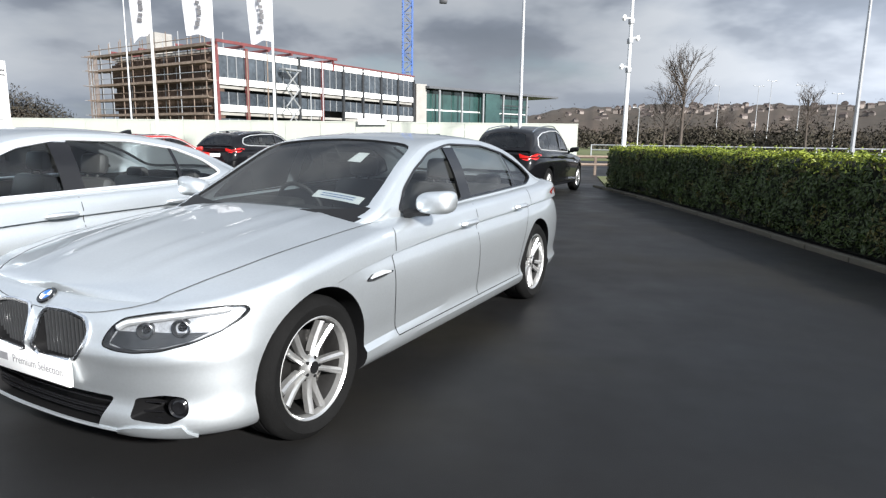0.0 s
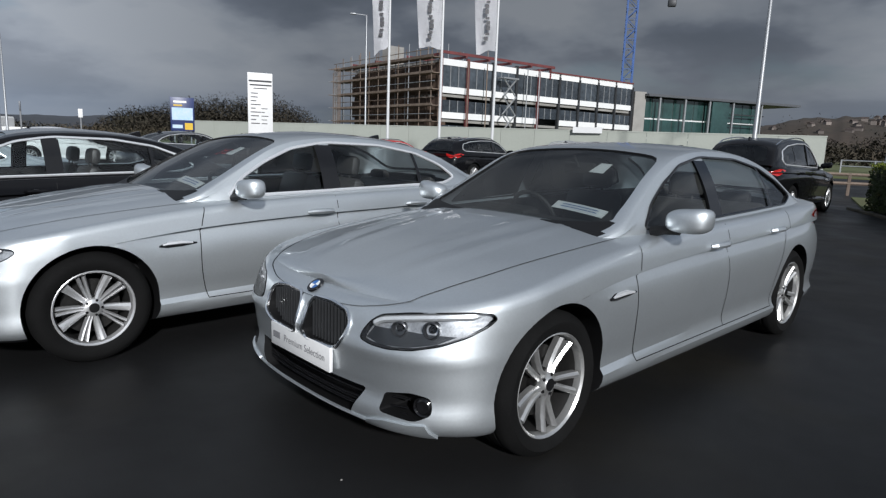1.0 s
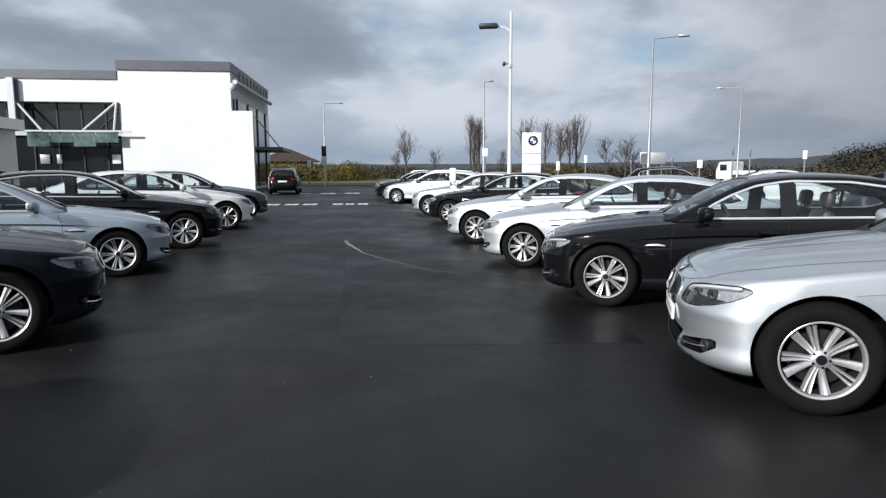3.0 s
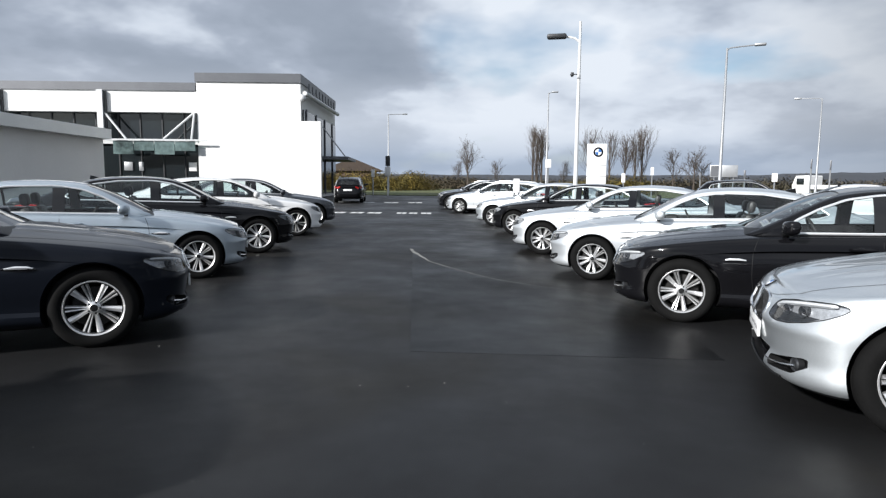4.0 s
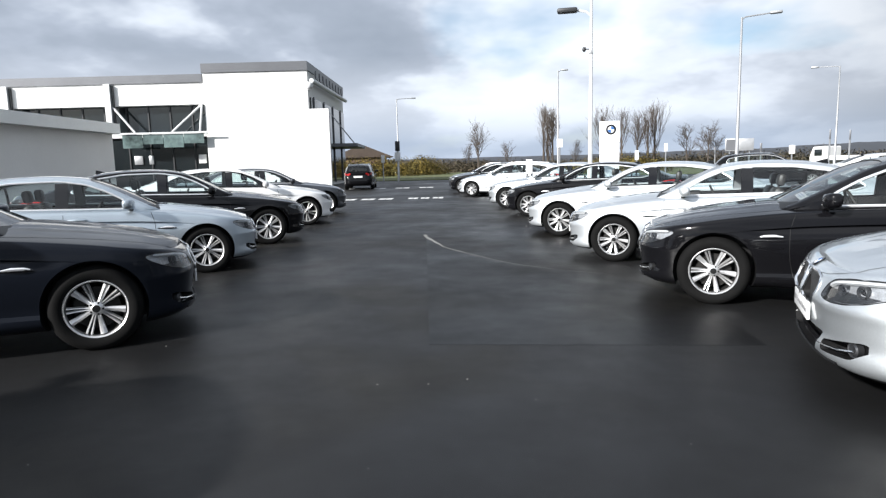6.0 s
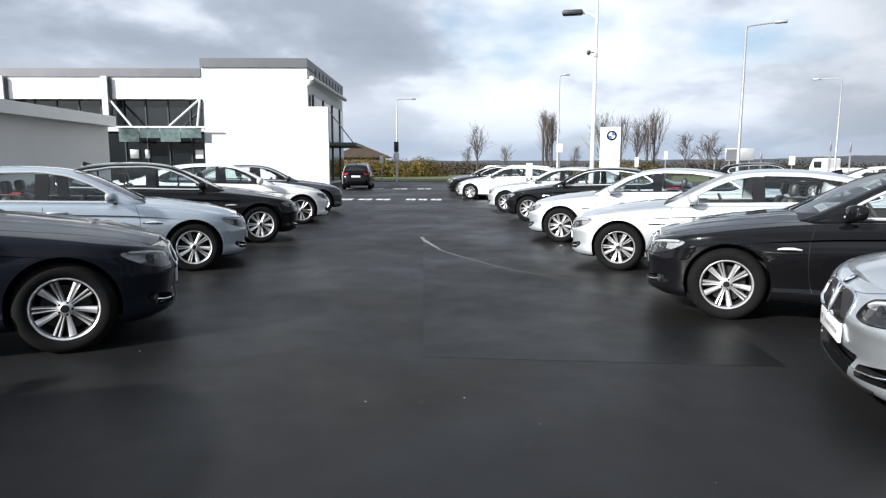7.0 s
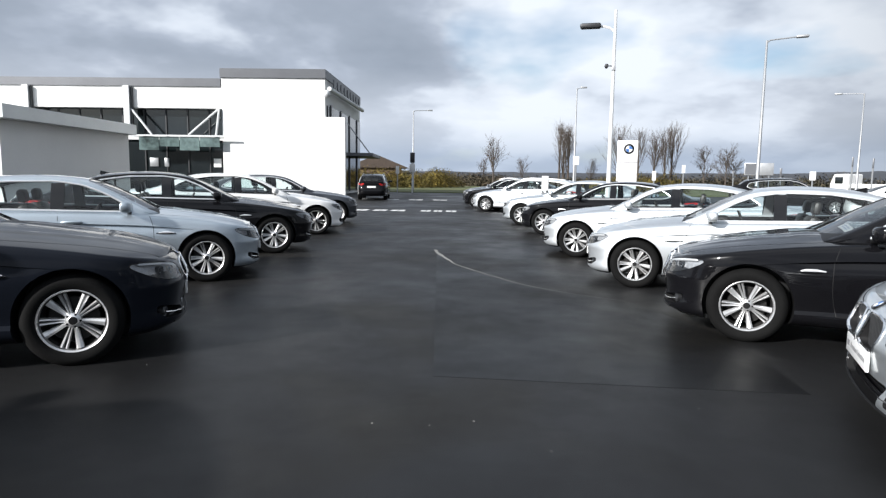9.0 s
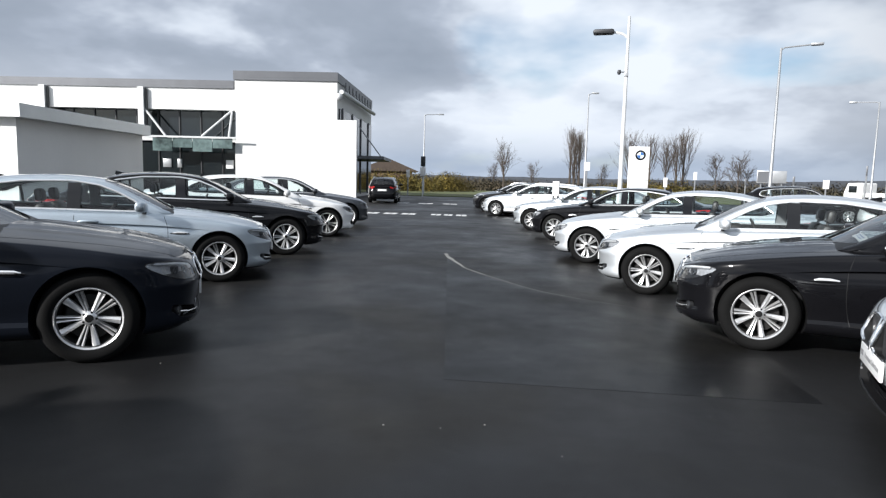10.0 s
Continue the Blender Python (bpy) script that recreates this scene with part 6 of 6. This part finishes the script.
scrub("brown_trees", "brown belt of leafless trees below the hill", spots, E["scrub"], 3, 0.42, 1500)
spots = [(*direction(az, rng.uniform(150, 180)).xy, rng.uniform(6, 10), rng.uniform(0.75, 1.05) * float(np.interp(az, (127, 130, 134, 137, 141), (10, 13.5, 13, 9.5, 6.5)))) for az in np.arange(127.0, 141, 0.7)]
scrub("dark_trees", "dark leafless wood behind the hoarding", spots, E["scrub"], 4, 0.34, 4200)


def ridge(name, label, az0, az1, d, heights, material, depth):
    """A long hill with an uneven crest."""
    bm = bmesh.new()
    rows = []
    for az in np.linspace(az0, az1, 220):
        k = (az - az0) / (az1 - az0)
        z = float(np.interp(k, np.linspace(0, 1, len(heights)), heights)) * (1 + 0.10 * noise.noise((az * 0.35, 0, 3)) + 0.06 * noise.noise((az * 1.3, 5, 3)))
        a, b, c = direction(az, d, 0), direction(az, d + depth * 0.6, z * 0.7), direction(az, d + depth, z)
        e = direction(az, d + depth * 2.2, -2)
        rows.append([bm.verts.new(q) for q in (a, b, c, e)])
    for p, q in zip(rows, rows[1:]):
        for i in range(3):
            bm.faces.new((p[i], p[i + 1], q[i + 1], q[i]))
    return structure(part(name, bm, material), label, "hill")


ridge("hill", "wooded hillside dotted with houses", 40, 92, 420, [24, 33, 38, 37, 38, 35, 14], E["hill"], 240)
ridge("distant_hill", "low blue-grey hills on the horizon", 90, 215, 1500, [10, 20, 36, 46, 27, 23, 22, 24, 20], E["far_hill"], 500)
rng = random.Random(4)
bm = bmesh.new()
box(bm, -2.3, 2.3, -1.8, 1.8, -2, 2.2)
wall_mesh = part("house_wall", bm, E["house"])
bm = bmesh.new()
prism(bm, [(-2.0, 2.2), (2.0, 2.2), (0, 3.7)], -2.5, 2.5, "x")
roof_mesh = part("house_roof", bm, E["tile"])
for i in range(90):
    az = rng.choice((59, 63, 67.5, 71, 74, 78, 82)) + rng.gauss(0, 1.6)
    k = min(max(rng.gauss(0.72, 0.15), 0.2), 0.97)
    hz = float(np.interp((az - 40) / 52, np.linspace(0, 1, 7), [24, 33, 38, 37, 38, 35, 14]))
    z = hz * (0.7 * k / 0.6 if k < 0.6 else 0.7 + 0.3 * (k - 0.6) / 0.4) - 0.5
    h = thing("far_house", "small pale house on a wooded hillside", "house", Matrix.Translation(direction(az, 420 + 240 * k, z)) @ pose(0, 0, 0, 0, 0, rng.uniform(0, 180)), "houses on the hill")
    for src, nm in ((wall_mesh, "wall"), (roof_mesh, "roof")):
        o = new(nm, src.data)
        o.parent = h
for o in (wall_mesh, roof_mesh):
    bpy.data.objects.remove(o)
spots = []
for i in range(130):
    az, k = rng.uniform(50, 86), rng.uniform(0.0, 1.0)
    hz = float(np.interp((az - 40) / 52, np.linspace(0, 1, 7), [24, 33, 38, 37, 38, 35, 14]))
    z = hz * (0.7 * k / 0.6 if k < 0.6 else 0.7 + 0.3 * (k - 0.6) / 0.4)
    spots.append((*direction(az, 420 + 240 * k).xy, rng.uniform(6, 14), z + rng.uniform(3, 6)))
scrub("hill_trees", "dark tree clumps among the houses on the hill", spots, E["scrub"], 6, 1.1, 320)

# brown roofed barn and bollards past the lane's end
b = thing("far_barn", "low brown-roofed building past the verge", "building", Matrix.Translation(direction(-172.5, 130)) @ pose(0, 0, 0, 0, 0, 8))
bm = bmesh.new()
box(bm, -6, 6, -5.0, 4.8, 0, 3.4)
part("wall", bm, E["sheath"], b)
bm = bmesh.new()
prism(bm, [(-6.4, 3.2), (6.2, 3.2), (0.4, 5.55), (-0.4, 5.55)], -6.5, 6.5, "x")
part("roof", bm, E["brown_roof"], b)


def rail(a, b, label, posts, h=1.0, material=None):
    t = thing("guard_rail", label, "rail")
    a, b = Vector(a), Vector(b)
    for i in range(posts + 1):
        q = a.lerp(b, i / posts)
        bm = bmesh.new()
        box(bm, q.x - 0.05, q.x + 0.05, q.y - 0.05, q.y + 0.05, 0, h)
        part("post", bm, material or E["galv"], t)
    bm = bmesh.new()
    for z in (h * 0.55, h * 0.95):
        tube(bm, [(a.x, a.y, z), (b.x, b.y, z)], 0.06, 5)
    part("rail", bm, material or E["galv"], t)


rail((9, 60), (75, 40), "long grey guard rail beside the road", 30, 1.15)
rail((2.2, 26.5), (12, 27.5), "low timber rail behind the hedge", 5, 0.8, E["timber"])
for az, d, h, w in ((-174.4, 58, 2.4, 0.16), (169.6, 54, 3.3, 0.24), (160.6, 60, 2.8, 0.14), (153.3, 62, 2.6, 0.09), (151.1, 60, 2.3, 0.22), (156.7, 70, 2.5, 0.1), (163.0, 50, 2.1, 0.14), (147.3, 55, 3.2, 0.05), (148.6, 55, 3.3, 0.05), (143.4, 60, 3.0, 0.16)):
    p = direction(az, d)
    s = thing("sign_post", "pale sign on a post beside the far road", "sign", Matrix.Translation(p) @ pose(0, 0, 0, 0, 0, az + 180))
    bm = bmesh.new()
    tube(bm, [(0, 0, 0), (0, 0, h)], 0.06, 6)
    part("post", bm, E["galv"], s)
    bm = bmesh.new()
    box(bm, 0.06, 0.10, -w, w, h - 0.7, h, 0.01)
    part("plate", bm, E["spandrel"] if w > 0.12 else E["coping"], s)
p = direction(154.9, 58)
sign_board("direction_sign", "wide pale road sign on two grey posts", p, -25, 2.15, 1.95, 2.95, E["galv"], [(-1.02, -0.2, 2.0, 2.9, E["coping"])])
p = direction(172.4, 24.4)
sign_board("bay_marker", "small white marker board on a post between parked cars", p, -8, 0.24, 0.95, 1.5, E["spandrel"], [], legs=True)


def lorry(m):
    """Small flatbed lorry, x forward."""
    t = thing("lorry", "small white flatbed lorry parked by the far road", "lorry", m)
    bm = bmesh.new()
    prism(bm, rounded([(0, 0.5), (1.75, 0.5), (1.8, 1.3), (1.45, 2.25), (0.1, 2.3), (0, 2.2)], 0.12), -1.0, 1.0, "y")
    cab = part("cab", bm, E["spandrel"], t)
    for y in (-1.0, 1.0):
        bm = bmesh.new()
        box(bm, 0.55, 1.35, y - 0.012, y + 0.012, 1.35, 2.0, 0.01)
        part("window", bm, E["dark_glass"], cab)
    bm = bmesh.new()
    box(bm, -0.025, 0.025, -0.85, 0.85, -0.42, 0.42, 0.01, Matrix.Translation((1.645, 0, 1.8)) @ pose(0, 0, 0, 0, -20, 0))
    part("windscreen", bm, E["dark_glass"], cab)
    bm = bmesh.new()
    box(bm, -3.6, -0.1, -1.0, 1.0, 0.75, 0.95, 0.02)
    bed = part("flat_bed", bm, E["dark_steel"], t)
    for k, y in enumerate((-0.98, 0.98)):
        bm = bmesh.new()
        box(bm, -3.6, -0.1, y - 0.02, y + 0.02, 0.95, 1.35, 0.01)
        part("side_board", bm, E["spandrel"], bed)
    for x in (0.9, -2.6):
        for y in (-0.85, 0.85):
            bm = bmesh.new()
            lathe(bm, [(0, 0.12), (0.2, 0.12), (0.22, 0.13), (0.38, 0.12), (0.4, 0.08), (0.4, -0.1), (0, -0.1)], 18, Matrix.Translation((x, y, 0.4)))
            part("wheel", bm, M["rubber"], t)


lorry(Matrix.Translation(direction(148.2, 72)) @ pose(0, 0, 0, 0, 0, 205))
# signal head on a pole
p = direction(-175.75, 57)
s = thing("traffic_signal", "dark traffic signal on a pale pole", "traffic signal", Matrix.Translation(p))
bm = bmesh.new()
tube(bm, [(0, 0, 0), (0, 0, 3.4)], 0.07, 6)
part("post", bm, E["steel_w"], s)
bm = bmesh.new()
box(bm, -0.2, 0.2, -0.2, 0.2, 2.7, 3.6, 0.03)
part("signal_head", bm, E["dark_steel"], s)
bm = bmesh.new()
box(bm, -0.16, 0.21, -0.24, 0.24, 1.85, 2.62, 0.03)
part("control_box", bm, E["spandrel"], s, "white control box")


# ---- cars of the row with their noses to the lane ----
ROW, OPP, BACK = "angled row of parked saloons", "opposite row of parked cars", "second row of parked cars"
NEAR = [((-0.820, 2.990), 246.9, 1.000, SEDAN_A, "silver", "silver saloon with double-spoke sport wheels, parked at an angle"),
        ((-3.540, 2.832), 248, 1.000, SEDAN_B, "silver", "pale silver saloon with ten-spoke wheels beside a matching one"),
        ((-6.425, 2.666), 248.5, 0.965, SEDAN_B, "black", "glossy black saloon with bright ten-spoke wheels"),
        ((-9.055, 2.439), 249, 0.935, SEDAN_B, "pale_silver", "light silver saloon with ten-spoke wheels in the row"),
        ((-12.126, 2.250), 249, 0.940, SEDAN_B, "pale_silver", "pale saloon with ten-spoke wheels in the row"),
        ((-16.557, 2.263), 249, 0.950, SEDAN_B, "black", "black saloon parked between paler cars"),
        ((-19.596, 1.996), 249, 0.955, SEDAN_B, "silver", "silver-grey saloon parked between darker cars"),
        ((-27.058, 1.228), 249, 0.975, ESTATE_A, "pale_silver", "pale silver estate car with roof rails in the row"),
        ((-30.500, 0.900), 250, 1.000, SEDAN_B, "black", "black saloon far down the row"),
        ((-34.500, 0.800), 250, 1.000, ESTATE_A, "grey", "dark grey estate car at the end of the row")]
for hub, h, size, model, colour, label in NEAR:
    c = car_at(model, stand(hub, h, 1, size), colour, label, ROW)
    if label.startswith("glossy black"):
        for o in [o for o in c.children_recursive if o.name.startswith("number_plate")]:
            for q in o.children:
                bpy.data.objects.remove(q)
            bpy.data.objects.remove(o)
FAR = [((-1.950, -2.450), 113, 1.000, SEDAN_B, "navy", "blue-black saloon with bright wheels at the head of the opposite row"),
       ((-5.350, -2.550), 114, 1.000, SEDAN_B, "navy", "black saloon with ten-spoke wheels, nose to the lane"),
       ((-8.904, -3.061), 113, 0.950, SEDAN_B, "blue_silver", "blue-silver saloon parked between two black cars"),
       ((-11.930, -3.100), 113, 1.000, SEDAN_B, "black", "dark saloon beside a white one"),
       ((-15.600, -3.220), 113, 1.000, SEDAN_A, "white", "white saloon between dark cars"),
       ((-18.850, -3.400), 113, 1.000, SEDAN_B, "grey", "dark grey saloon at the end of the opposite row")]
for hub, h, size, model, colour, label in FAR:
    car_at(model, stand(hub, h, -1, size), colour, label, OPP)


def anchored(world_xy, local_xy, heading):
    m = pose(0, 0, 0, 0, 0, heading)
    o = m @ Vector((*local_xy, 0))
    return Matrix.Translation((world_xy[0] - o.x, world_xy[1] - o.y, 0)) @ m


for at, local, h, model, colour, label in (
        ((1.33, 15.7), (-BASE, -0.9), 69, SUV_A, "black", "black off-road car seen from behind by the hedge"),
        (direction(112.2, 21.0).xy, (-4.0, -0.8), 74, CROSS_A, "black", "black crossover with red tail lights, rear to the lane"),
        (direction(119.3, 21).xy, (-2.2, 0), 70, ESTATE_A, "red", "red hatchback in the second row"),
        (direction(100.8, 23.5).xy, (-2.2, 0), 70, CROSS_A, "white", "white crossover with roof rails in the second row"),
        (direction(129.6, 21).xy, (-2.2, 0), 70, SEDAN_B, "black", "black car half hidden in the second row"),
        (direction(136.3, 24).xy, (-2.2, 0), 70, SEDAN_B, "grey", "dark grey saloon in the second row"),
        (direction(153.8, 33).xy, (-2.2, 0), 70, CROSS_A, "black", "black crossover with roof rails in the second row"),
        (direction(145.6, 29).xy, (-2.2, 0), 70, SEDAN_B, "white", "white car in the second row"),
        ((-38.0, -5.15), (-4.0, 0), 184, CROSS_A, "black", "black car parked beyond the showroom")):
    car_at(model, anchored(at, local, h), colour, label, BACK)
